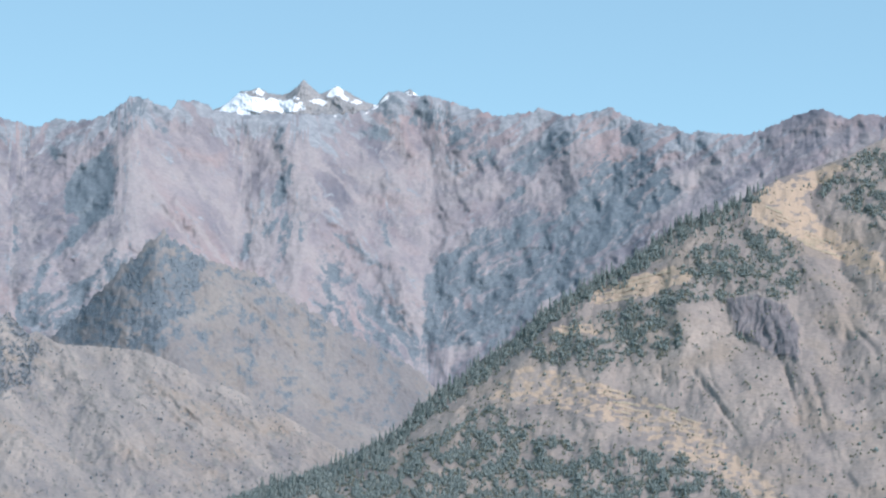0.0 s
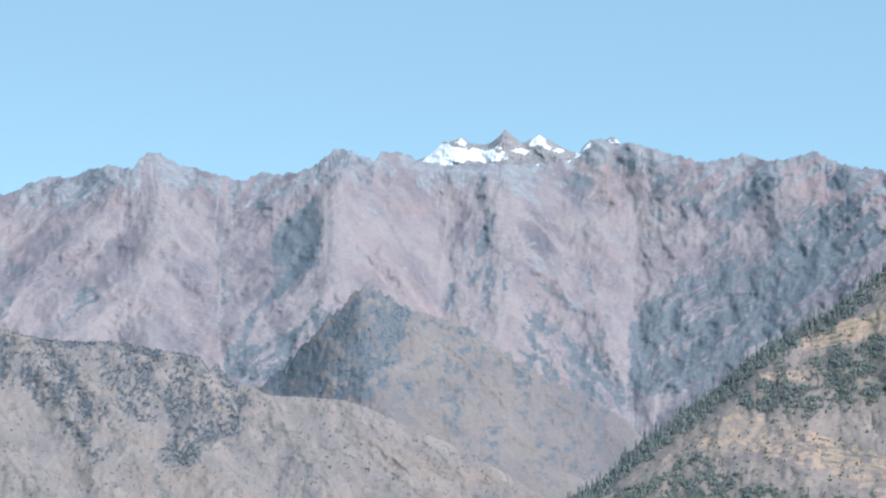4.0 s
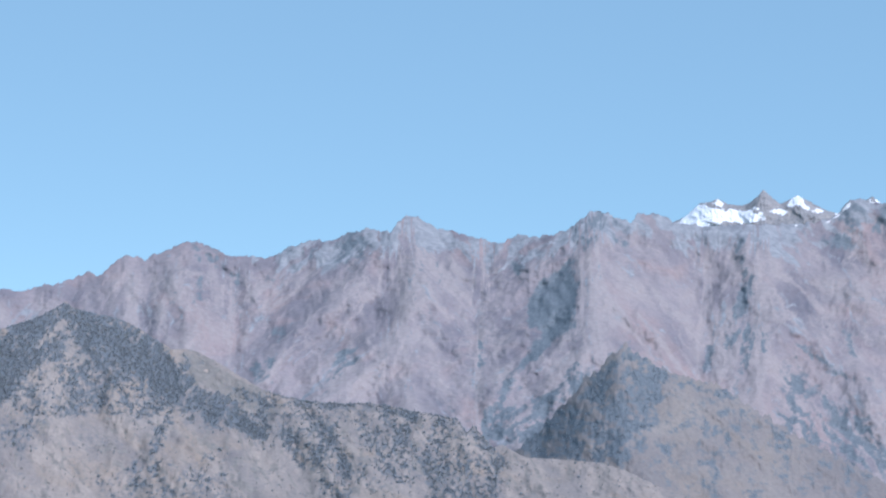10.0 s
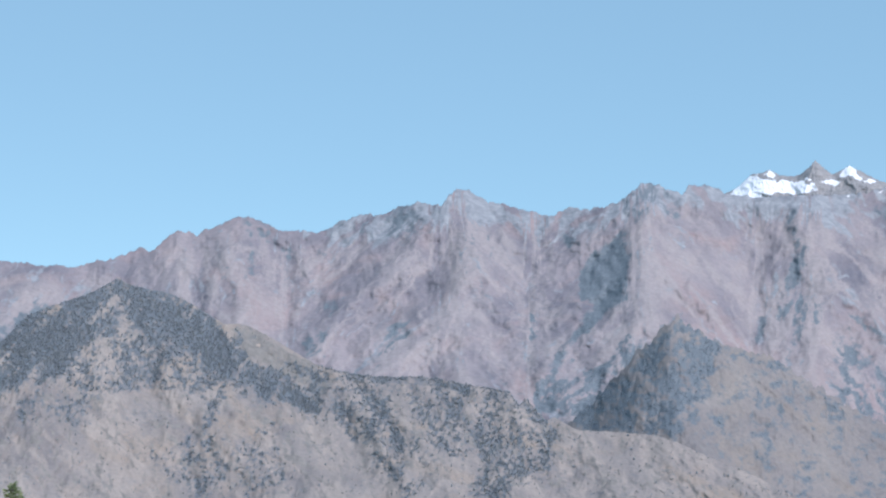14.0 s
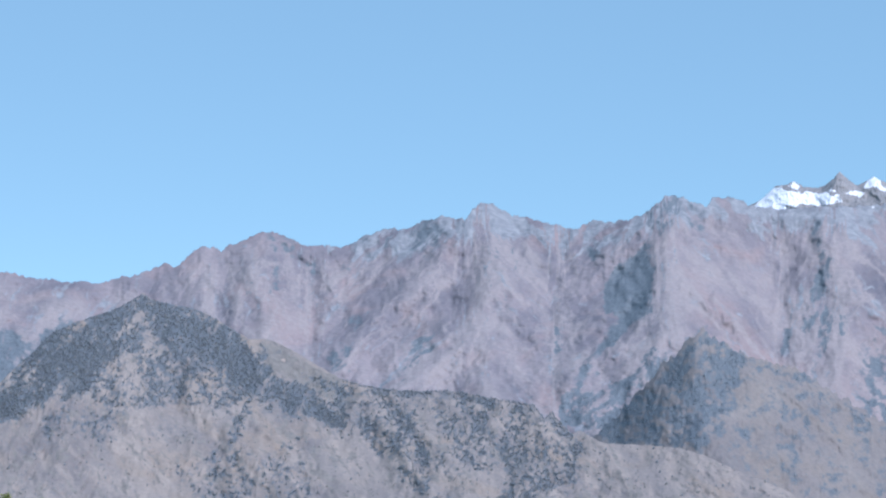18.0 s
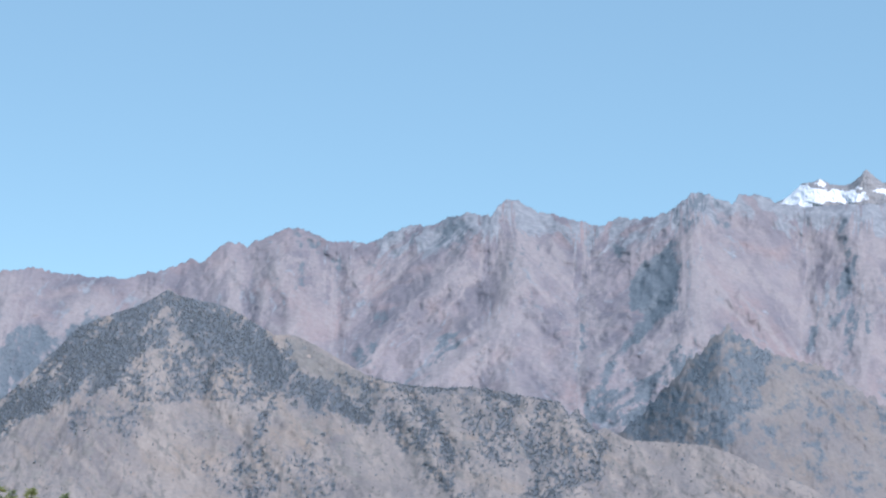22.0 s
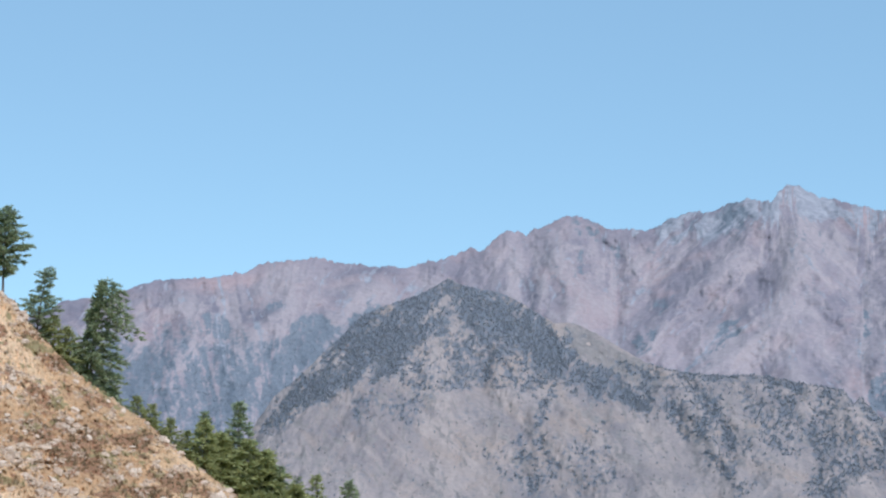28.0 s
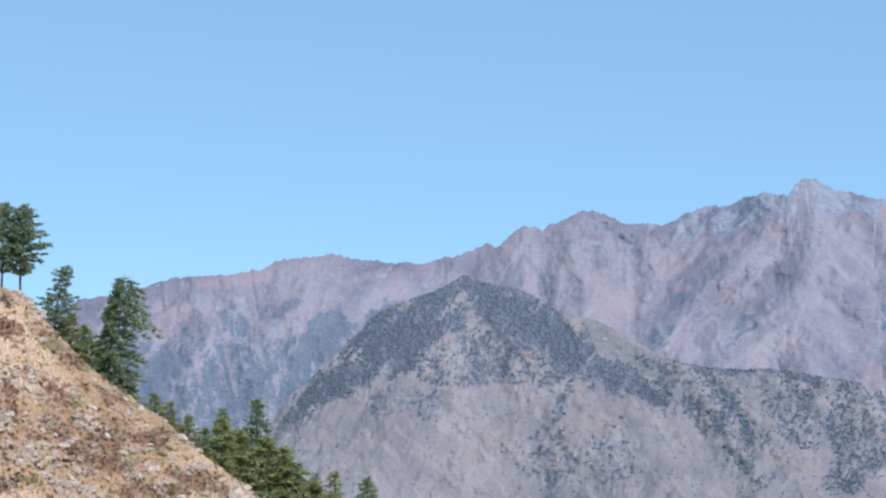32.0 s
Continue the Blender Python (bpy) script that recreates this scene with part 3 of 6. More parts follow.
# paler along crests and ribs, large and fine
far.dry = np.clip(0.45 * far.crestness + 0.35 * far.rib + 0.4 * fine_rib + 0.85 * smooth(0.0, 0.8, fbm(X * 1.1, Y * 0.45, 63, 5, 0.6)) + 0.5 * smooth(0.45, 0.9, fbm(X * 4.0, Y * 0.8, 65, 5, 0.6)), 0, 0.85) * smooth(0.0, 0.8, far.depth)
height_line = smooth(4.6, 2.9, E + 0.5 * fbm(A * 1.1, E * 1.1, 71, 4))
# more of the dark cover in hollows and gullies, less on ribs
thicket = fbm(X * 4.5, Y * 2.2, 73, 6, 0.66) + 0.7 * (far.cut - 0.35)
# left flanks get more wood colour, which paints their shade
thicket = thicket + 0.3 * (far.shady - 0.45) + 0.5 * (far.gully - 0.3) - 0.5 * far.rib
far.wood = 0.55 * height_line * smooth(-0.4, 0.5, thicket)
west = smooth(-22.5, -24.5, A) * smooth(5.6, 3.6, E + 0.35 * fbm(A * 1.5, E * 1.5, 79, 4)) * (0.86 + 0.5 * thicket)
far.wood = np.maximum(far.wood, west)
FAR_WOOD_AND_SHADE = [  # outline on the slope, share; woods, and shade of facets painted as wood
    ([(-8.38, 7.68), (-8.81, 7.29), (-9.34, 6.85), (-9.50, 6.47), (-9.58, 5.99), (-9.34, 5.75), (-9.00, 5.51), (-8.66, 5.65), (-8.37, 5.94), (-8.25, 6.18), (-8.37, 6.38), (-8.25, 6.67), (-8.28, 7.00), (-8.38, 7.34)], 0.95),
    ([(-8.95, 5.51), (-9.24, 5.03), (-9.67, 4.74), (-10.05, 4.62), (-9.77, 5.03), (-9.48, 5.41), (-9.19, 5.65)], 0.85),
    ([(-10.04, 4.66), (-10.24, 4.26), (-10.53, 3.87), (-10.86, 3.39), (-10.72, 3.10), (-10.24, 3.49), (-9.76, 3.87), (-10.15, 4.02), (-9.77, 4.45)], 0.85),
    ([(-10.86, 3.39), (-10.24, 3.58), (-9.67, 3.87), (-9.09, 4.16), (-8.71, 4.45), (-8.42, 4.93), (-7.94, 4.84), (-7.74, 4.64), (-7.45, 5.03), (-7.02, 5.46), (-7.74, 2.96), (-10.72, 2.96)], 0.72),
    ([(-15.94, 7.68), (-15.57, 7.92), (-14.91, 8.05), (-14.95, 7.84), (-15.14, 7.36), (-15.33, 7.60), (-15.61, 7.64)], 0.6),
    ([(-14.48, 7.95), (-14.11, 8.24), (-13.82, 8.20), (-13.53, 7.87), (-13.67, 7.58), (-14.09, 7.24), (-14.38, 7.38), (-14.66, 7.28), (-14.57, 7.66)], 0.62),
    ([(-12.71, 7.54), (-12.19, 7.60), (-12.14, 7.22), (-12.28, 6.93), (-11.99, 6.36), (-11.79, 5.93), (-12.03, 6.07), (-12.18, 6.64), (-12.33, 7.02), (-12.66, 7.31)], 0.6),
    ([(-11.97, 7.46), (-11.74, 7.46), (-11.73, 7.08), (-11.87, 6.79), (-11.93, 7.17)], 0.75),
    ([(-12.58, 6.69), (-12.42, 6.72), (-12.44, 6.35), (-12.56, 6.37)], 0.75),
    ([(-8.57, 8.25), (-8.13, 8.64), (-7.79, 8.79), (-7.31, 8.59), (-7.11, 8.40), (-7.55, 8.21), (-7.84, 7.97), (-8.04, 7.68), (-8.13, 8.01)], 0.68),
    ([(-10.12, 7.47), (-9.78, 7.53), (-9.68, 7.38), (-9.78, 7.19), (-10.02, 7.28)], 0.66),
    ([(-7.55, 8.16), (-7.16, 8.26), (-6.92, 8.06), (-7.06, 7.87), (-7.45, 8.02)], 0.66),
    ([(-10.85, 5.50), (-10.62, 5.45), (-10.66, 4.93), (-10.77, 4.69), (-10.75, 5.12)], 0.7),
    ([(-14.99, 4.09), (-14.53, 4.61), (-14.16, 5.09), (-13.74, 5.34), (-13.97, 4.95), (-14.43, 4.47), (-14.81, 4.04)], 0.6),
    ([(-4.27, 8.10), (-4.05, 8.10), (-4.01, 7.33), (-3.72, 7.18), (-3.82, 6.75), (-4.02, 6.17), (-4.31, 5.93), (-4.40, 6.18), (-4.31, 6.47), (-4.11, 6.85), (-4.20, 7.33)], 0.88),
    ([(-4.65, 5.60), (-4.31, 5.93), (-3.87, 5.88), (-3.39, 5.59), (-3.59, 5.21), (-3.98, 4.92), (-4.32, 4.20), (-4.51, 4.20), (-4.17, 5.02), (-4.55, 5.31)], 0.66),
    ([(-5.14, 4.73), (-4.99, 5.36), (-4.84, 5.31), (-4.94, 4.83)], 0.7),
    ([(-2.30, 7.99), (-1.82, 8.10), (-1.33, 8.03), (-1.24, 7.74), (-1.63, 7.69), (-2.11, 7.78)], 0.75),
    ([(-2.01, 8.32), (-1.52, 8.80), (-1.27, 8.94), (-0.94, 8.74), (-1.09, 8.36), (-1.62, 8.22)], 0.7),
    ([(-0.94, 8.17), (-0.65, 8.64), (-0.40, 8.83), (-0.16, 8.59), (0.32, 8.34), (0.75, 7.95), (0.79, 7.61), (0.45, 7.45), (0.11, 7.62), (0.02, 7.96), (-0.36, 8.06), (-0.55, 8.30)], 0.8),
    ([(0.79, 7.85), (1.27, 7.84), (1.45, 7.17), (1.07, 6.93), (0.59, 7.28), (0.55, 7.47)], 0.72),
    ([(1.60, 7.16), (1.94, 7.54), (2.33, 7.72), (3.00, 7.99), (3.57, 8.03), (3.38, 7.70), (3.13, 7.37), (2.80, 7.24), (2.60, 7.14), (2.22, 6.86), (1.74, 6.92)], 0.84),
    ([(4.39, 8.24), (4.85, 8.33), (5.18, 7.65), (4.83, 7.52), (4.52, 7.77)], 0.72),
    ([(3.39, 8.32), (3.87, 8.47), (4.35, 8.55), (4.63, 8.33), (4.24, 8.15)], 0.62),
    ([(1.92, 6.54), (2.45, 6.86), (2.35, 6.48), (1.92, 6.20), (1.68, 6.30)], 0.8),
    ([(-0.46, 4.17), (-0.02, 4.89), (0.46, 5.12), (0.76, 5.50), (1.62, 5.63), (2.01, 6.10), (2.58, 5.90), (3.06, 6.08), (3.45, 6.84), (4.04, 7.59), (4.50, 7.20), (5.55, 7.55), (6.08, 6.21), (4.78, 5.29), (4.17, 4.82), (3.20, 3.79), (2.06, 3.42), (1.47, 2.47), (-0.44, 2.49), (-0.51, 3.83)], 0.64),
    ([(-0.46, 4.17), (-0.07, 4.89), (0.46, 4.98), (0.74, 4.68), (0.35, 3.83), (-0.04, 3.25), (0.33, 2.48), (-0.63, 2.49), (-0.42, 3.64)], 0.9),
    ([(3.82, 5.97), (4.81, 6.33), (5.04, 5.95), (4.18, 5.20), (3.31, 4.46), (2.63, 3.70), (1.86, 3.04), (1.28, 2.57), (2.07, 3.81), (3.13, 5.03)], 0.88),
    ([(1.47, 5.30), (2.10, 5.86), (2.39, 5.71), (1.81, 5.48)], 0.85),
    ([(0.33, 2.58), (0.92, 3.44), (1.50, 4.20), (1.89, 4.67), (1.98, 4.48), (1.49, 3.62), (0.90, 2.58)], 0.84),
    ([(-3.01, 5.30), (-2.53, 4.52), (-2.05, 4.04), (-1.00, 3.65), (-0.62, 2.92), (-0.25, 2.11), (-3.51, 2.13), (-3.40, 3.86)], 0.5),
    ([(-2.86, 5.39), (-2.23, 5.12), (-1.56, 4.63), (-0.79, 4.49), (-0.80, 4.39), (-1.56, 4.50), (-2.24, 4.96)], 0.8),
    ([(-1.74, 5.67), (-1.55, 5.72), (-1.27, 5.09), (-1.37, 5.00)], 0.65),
    ([(-27.80, 4.93), (-27.56, 5.27), (-27.18, 5.37), (-26.79, 4.99), (-26.88, 4.61), (-27.27, 4.70), (-27.56, 4.79)], 0.72),
    ([(-26.11, 4.42), (-25.73, 4.81), (-25.35, 4.91), (-24.87, 5.35), (-24.39, 5.40), (-23.90, 5.02), (-23.80, 4.63), (-24.38, 4.53), (-24.57, 4.05), (-25.15, 3.95), (-25.72, 3.75), (-26.11, 4.14)], 0.82),
    ([(-23.80, 5.21), (-23.32, 5.65), (-22.74, 5.55), (-22.93, 5.31), (-23.41, 4.73), (-23.80, 4.63)], 0.85),
    ([(-29.84, 4.43), (-29.37, 4.53), (-28.84, 4.44), (-29.16, 3.91), (-29.44, 3.53), (-29.72, 3.24), (-30.55, 2.38), (-30.59, 3.90)], 0.75),
    ([(-29.15, 2.96), (-28.69, 4.02), (-28.41, 4.40), (-28.22, 4.40), (-28.26, 3.92), (-27.83, 3.74), (-27.27, 4.60), (-26.69, 4.51), (-26.39, 3.75), (-25.91, 3.75), (-25.53, 3.66), (-24.38, 4.15), (-23.80, 4.63), (-23.22, 4.92), (-24.37, 2.99), (-25.12, 1.08), (-28.17, 1.07), (-29.60, 1.63)], 0.68),
    ([(-25.98, 5.53), (-25.53, 5.82), (-25.43, 5.49), (-25.74, 5.37)], 0.55),
    ([(-18.43, 7.81), (-17.95, 7.88), (-17.27, 7.66), (-17.32, 7.37), (-17.56, 7.28), (-17.76, 7.42), (-18.05, 7.33), (-18.34, 7.47)], 0.55),
    ([(-18.53, 7.33), (-18.29, 7.38), (-18.44, 6.32), (-18.63, 6.27)], 0.5),
    ([(-18.00, 7.09), (-17.83, 7.18), (-17.84, 6.41), (-18.10, 6.32)], 0.5),
    ([(-17.20, 7.03), (-16.79, 7.13), (-16.60, 6.93), (-16.99, 6.82)], 0.72),
    ([(-16.33, 7.22), (-16.02, 7.05), (-15.91, 6.91), (-16.21, 6.96)], 0.66),
    ([(-16.62, 4.72), (-16.14, 5.15), (-15.95, 4.96), (-16.05, 4.39), (-16.43, 4.39)], 0.7),
    ([(-14.61, 4.76), (-14.22, 5.25), (-13.80, 5.25), (-14.13, 4.85), (-14.52, 4.57)], 0.66),
    ([(-16.03, 5.63), (-15.65, 5.92), (-15.55, 5.82), (-15.94, 5.44)], 0.5),
]
FAR_RUST = [  # outline on the slope, share
    ([(-2.51, 7.03), (-0.18, 7.48), (1.35, 6.88), (1.73, 6.39), (0.38, 6.03), (-0.58, 5.95), (-1.74, 6.35), (-3.18, 7.13)], 0.9),
    ([(-8.13, 7.05), (-7.16, 7.44), (-6.39, 6.86), (-6.19, 6.38), (-7.16, 6.47)], 0.9),
    ([(-6.19, 7.53), (-5.18, 6.95), (-5.18, 6.08), (-6.00, 6.38)], 0.7),
    ([(2.11, 6.29), (2.89, 6.95), (3.28, 7.61), (3.67, 7.88), (3.85, 7.50), (3.26, 6.65), (2.59, 6.19)], 0.8),
    ([(-3.30, 4.92), (-2.72, 5.10), (-1.37, 4.23), (-0.61, 3.83), (-1.00, 3.65), (-2.05, 4.14), (-2.63, 4.53)], 0.6),
    ([(-26.90, 5.57), (-26.14, 6.54), (-24.59, 6.75), (-24.39, 5.49), (-25.16, 5.30)], 0.7),
    ([(-15.06, 6.97), (-13.34, 6.94), (-13.55, 5.51), (-14.89, 5.34)], 0.5),
]
slant = fbm((A * 0.75 + E * 0.66) * 0.9, (A * 0.66 - E * 0.75) * 4.2, 75, 5, 0.62)
streaks = smooth(-2.5, 1.5, A) * slant
RA, RE = A + 0.11 * fbm(A * 2.2, E * 2.2, 85, 6, 0.66), E + 0.11 * fbm(A * 2.2 + 30, E * 2.2, 86, 6, 0.66)
for outline, share in FAR_WOOD_AND_SHADE:
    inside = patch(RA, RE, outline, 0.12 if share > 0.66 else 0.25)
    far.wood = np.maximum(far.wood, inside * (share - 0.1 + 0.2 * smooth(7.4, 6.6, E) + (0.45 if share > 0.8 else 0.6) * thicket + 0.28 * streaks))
for outline, share in FAR_RUST:
    far.dry = np.maximum(far.dry, patch(A, E, outline, 0.4) * share * smooth(-0.7, 0.5, fbm(X * 1.6, Y * 1.2, 77, 5, 0.62)))
for outline in ([(-9.77, 6.45), (-9.72, 6.48), (-9.65, 6.46), (-9.65, 6.43), (-9.74, 6.42)],
                [(-2.05, 8.42), (-1.76, 8.59), (-1.47, 8.89), (-1.31, 8.97), (-1.4, 8.8), (-1.69, 8.55), (-1.98, 8.38)],
                [(-1.85, 8.25), (-1.69, 8.35), (-1.5, 8.48), (-1.59, 8.33), (-1.76, 8.24)],
                [(-2.86, 8.35), (-2.74, 8.4), (-2.69, 8.35), (-2.77, 8.29)],
                [(-1.0, 8.91), (-0.88, 9.04), (-0.72, 8.99), (-0.78, 8.86)]):
    far.snow = np.maximum(far.snow, 0.62 * patch(A, E, outline, 0.035))
far.dry = np.maximum(far.dry, patch(A, E, [(-11.46, 6.46), (-11.22, 6.36), (-10.93, 5.69), (-10.73, 5.02), (-10.63, 4.25), (-10.82, 3.87), (-10.84, 4.64), (-11.12, 5.6)], 0.12) * (0.6 + 0.5 * fbm(A * 6, E * 3, 78, 4)))
mountain_range = tagged(far.build("mountain_range", range_ground), "mauve-brown bare mountain range with craggy skyline, dark woods and shade painted on its facets", "mountain range", kind="structure")

# ---- the wooded spur that stands out in front of the range ----
SPUR_CREST = [(-11.89, 0.99), (-10.53, 2.12), (-10.09, 2.37), (-9.71, 2.90), (-9.27, 3.20), (-8.81, 3.79), (-8.47, 4.02), (-8.14, 4.54), (-7.77, 4.74), (-7.47, 5.14), (-7.24, 5.26), (-7.07, 5.43), (-6.86, 5.23), (-6.64, 5.09), (-6.21, 4.81), (-5.50, 4.56), (-4.79, 4.40), (-3.78, 3.72), (-2.64, 3.01), (-1.49, 2.41), (-0.63, 1.94), (-0.06, 1.30), (0.51, 0.30), (1.08, -0.84)]
horn = Slope(SPUR_CREST, SPUR_CREST[0][0], SPUR_CREST[-1][0], 560, 230, [(-31, -0.6), (16, -0.6)], [(-14, 3380), (-7, 3330), (-2, 3420), (3, 3500)], [(-14, 3050), (-7, 2960), (-2, 3120), (3, 3300)], rough=0.1, seed=19)
A, E = horn.AZ, horn.EL
HORN_SPURS = [
    ([(-7.07, 5.43), (-6.43, 4.77), (-5.92, 4.20), (-6.34, 3.28), (-6.76, 2.35), (-7.17, 1.29)], 9, 2.8, 3.0),
    ([(-5.90, 4.28), (-4.78, 3.57), (-3.78, 2.43), (-3.20, 1.29)], 18, 0.7, 0.9),
    ([(-4.36, 4.00), (-3.21, 3.15), (-2.06, 2.15), (-1.20, 1.29)], 20, 0.8, 0.9),
]
HORN_FALL = [(-31, 0.3), (-6.5, 0.3), (-5, -0.8), (5, -0.9)]
horn.grow(HORN_SPURS, HORN_FALL, rib_rng, 1.2, 2.6, 12, 12, 0.42, 0.9, 2)
warp = 0.18 * fbm(A * 1.4, E * 1.4, 231, 4)
X, Y = A + 0.6 * (E - 3) + warp, 0.5 * E + warp
horn.erode(HORN_FALL, 55, 233, 6, 4.0)
horn.out(faceted(X * 4.5, Y * 3, 0.5, 238, 4, 0.5))
thicket = fbm(A * 3.4 + warp, E * 4.0, 239, 6, 0.68) + 0.8 * (horn.cut - 0.35)
horn.wood = 0.24 + 0.36 * thicket
HORN_WOOD_AND_SHADE = [  # outline on the slope, share; the first also paints the left face's shade
    ([(-6.96, 5.46), (-6.43, 5.21), (-5.90, 4.82), (-5.47, 4.53), (-5.18, 4.36), (-5.85, 4.17), (-6.22, 3.74), (-6.32, 3.26), (-6.53, 2.78), (-7.11, 2.30), (-7.88, 2.40), (-8.55, 2.50), (-9.80, 2.64), (-10.28, 2.88), (-9.61, 3.27), (-8.46, 4.03), (-7.98, 4.42), (-7.50, 5.00)], 0.86),
    ([(-5.95, 4.82), (-5.18, 4.46), (-4.40, 4.17), (-3.88, 3.49), (-3.11, 2.81), (-3.16, 2.65), (-3.93, 3.30), (-4.50, 3.88), (-5.18, 4.22)], 0.85),
    ([(-6.00, 3.45), (-5.37, 3.57), (-4.79, 3.47), (-4.07, 3.35), (-4.41, 3.04), (-5.18, 3.24)], 0.8),
    ([(-6.44, 2.88), (-5.95, 2.99), (-5.91, 2.47), (-6.34, 2.38)], 0.78),
    ([(-5.47, 3.07), (-5.18, 3.06), (-4.99, 1.91), (-5.24, 1.72)], 0.62),
    ([(-4.60, 2.97), (-4.41, 2.96), (-4.39, 2.72), (-4.56, 2.73)], 0.7),
    ([(-3.73, 4.31), (-2.86, 4.01), (-2.48, 3.34), (-3.11, 2.46), (-3.40, 3.13)], 0.7),
    ([(-1.83, 2.81), (-1.54, 2.97), (-1.29, 2.08), (-1.63, 2.13)], 0.84),
    ([(-2.86, 4.01), (-1.90, 3.72), (-0.90, 3.52), (-0.56, 2.94), (-1.52, 3.04), (-2.48, 3.24)], 0.66),
]
RA, RE = A + 0.14 * fbm(A * 2.4, E * 2.4, 87, 6, 0.66), E + 0.14 * fbm(A * 2.4 + 30, E * 2.4, 88, 6, 0.66)
for outline, share in HORN_WOOD_AND_SHADE:
    horn.wood = np.maximum(horn.wood, patch(RA, RE, outline, 0.18) * (share - 0.16 + 0.55 * thicket - 0.3 * horn.rib))
horn.rock = 0.5 * smooth(0.2, 0.9, fbm(X * 1.4, Y * 1.4, 241, 4))
mountain_spur = tagged(horn.build("mountain_spur", spur_ground, back=350), "mountain spur with dry grass and a wooded flank, its shade put into the colour", "mountain spur", kind="structure")

# ---- snow peaks behind it ----
SNOW_CREST = [(-6.53, 8.18), (-5.89, 8.46), (-5.54, 8.62), (-5.18, 8.94), (-4.89, 8.99), (-4.71, 9.06), (-4.46, 8.92), (-4.10, 8.87), (-3.89, 8.96), (-3.71, 9.11), (-3.57, 9.27), (-3.41, 9.12), (-3.16, 8.92), (-2.95, 8.98), (-2.73, 9.11), (-2.37, 8.94), (-2.08, 8.76), (-1.72, 8.64), (-1.21, 8.87), (-0.85, 9.05), (-0.64, 8.88), (-0.06, 8.59), (0.81, 8.16)]
snowy = Slope(SNOW_CREST, SNOW_CREST[0][0], SNOW_CREST[-1][0], 420, 70, [(-31, 7.6), (16, 7.6)], [(-31, 4800), (16, 4800)], [(-31, 4640), (16, 4640)], rough=0.02, seed=9)
A, E = snowy.AZ, snowy.EL
for line, height, left, right in (([(-3.57, 9.24), (-3.67, 8.86), (-3.95, 8.43)], 40, 0.4, 0.5), ([(-4.71, 9.03), (-4.82, 8.70), (-4.96, 8.35)], 25, 0.4, 0.5), ([(-2.73, 9.08), (-2.51, 8.72), (-2.37, 8.44)], 25, 0.3, 0.4), ([(-0.85, 9.02), (-0.93, 8.73), (-1.21, 8.45)], 25, 0.3, 0.4)):
    snowy.out(spur(A, E, line, 0.45 * height, left, right, seed=5))
snowy.out(smooth(0, 0.15, snowy.depth) * (10 * ridged(A * 3, E * 3, 11, 4) + 2 * fbm(A * 14, E * 14, 12, 3)))
snowy.rock += 0.6
ragged = fbm(A * 5, E * 5, 14, 5, 0.65)
for outline, share in (([(-5.71, 8.46), (-5.51, 8.67), (-5.28, 8.87), (-5.02, 8.94), (-4.88, 8.82), (-4.53, 8.79), (-4.10, 8.74), (-3.60, 8.69), (-3.52, 8.52), (-4.10, 8.43), (-4.53, 8.48), (-4.89, 8.36), (-5.25, 8.34)], 0.84), ([(-2.95, 8.84), (-2.89, 9.01), (-2.73, 9.15), (-2.57, 9.01), (-2.49, 8.84), (-2.08, 8.70), (-2.30, 8.64), (-2.66, 8.84)], 0.75),
                       ([(-5.02, 8.84), (-4.89, 9.01), (-4.71, 9.07), (-4.53, 8.93), (-4.59, 8.82)], 0.42), ([(-2.08, 8.44), (-1.36, 8.84), (-0.71, 9.05), (-1.21, 8.66)], 0.5), ([(-1.21, 8.65), (-0.71, 9.05), (-0.56, 8.85), (-0.64, 8.59)], 0.45), ([(-4.10, 8.68), (-3.81, 8.88), (-3.67, 8.77)], 0.4), ([(-3.45, 8.72), (-3.24, 8.86), (-2.95, 8.75), (-3.09, 8.58)], 0.4)):
    snowy.snow = np.maximum(snowy.snow, patch(A, E, outline, 0.12) * (share + 0.2 + 0.5 * ragged))
snow_peak = tagged(snowy.build("snow_peak", snow_ground, back=120), "jagged grey rock peaks streaked with bright snow", "snow peak", kind="structure")

# ---- the wooded mountain in the middle distance ----
MID_CREST = [(-34.76, -2.65), (-29.28, -1.05), (-27.88, 0.07), (-26.62, 1.62), (-26.06, 2.69), (-25.63, 3.30), (-25.06, 3.76), (-24.49, 4.33), (-23.92, 4.87), (-23.77, 5.07), (-23.41, 5.37), (-22.98, 5.56), (-22.48, 5.74), (-22.04, 5.88), (-21.61, 6.10), (-21.25, 6.34), (-21.03, 6.18), (-20.82, 6.11), (-20.46, 6.05), (-20.10, 5.99), (-19.74, 5.86), (-19.46, 5.74), (-19.24, 5.59), (-18.89, 5.38), (-18.60, 5.20), (-18.10, 5.20), (-17.74, 5.05), (-17.32, 4.83), (-16.61, 4.40), (-16.19, 4.18), (-15.63, 4.03), (-15.06, 3.93), (-14.08, 3.87), (-13.66, 3.91)]
MID_SHOULDER = [(-13.93, 3.89), (-13.07, 3.84), (-12.21, 3.66), (-11.35, 3.53), (-10.92, 3.35), (-10.21, 2.88), (-9.64, 2.56), (-11.10, 3.16), (-10.40, 2.79), (-9.71, 2.59), (-8.31, 2.48), (-7.67, 2.42), (-7.04, 2.21), (-6.47, 1.93), (-5.19, 1.40), (-3.77, 0.65), (-2.62, -0.06), (-1.48, -0.70), (0.23, -1.83), (3.06, -4.35)]
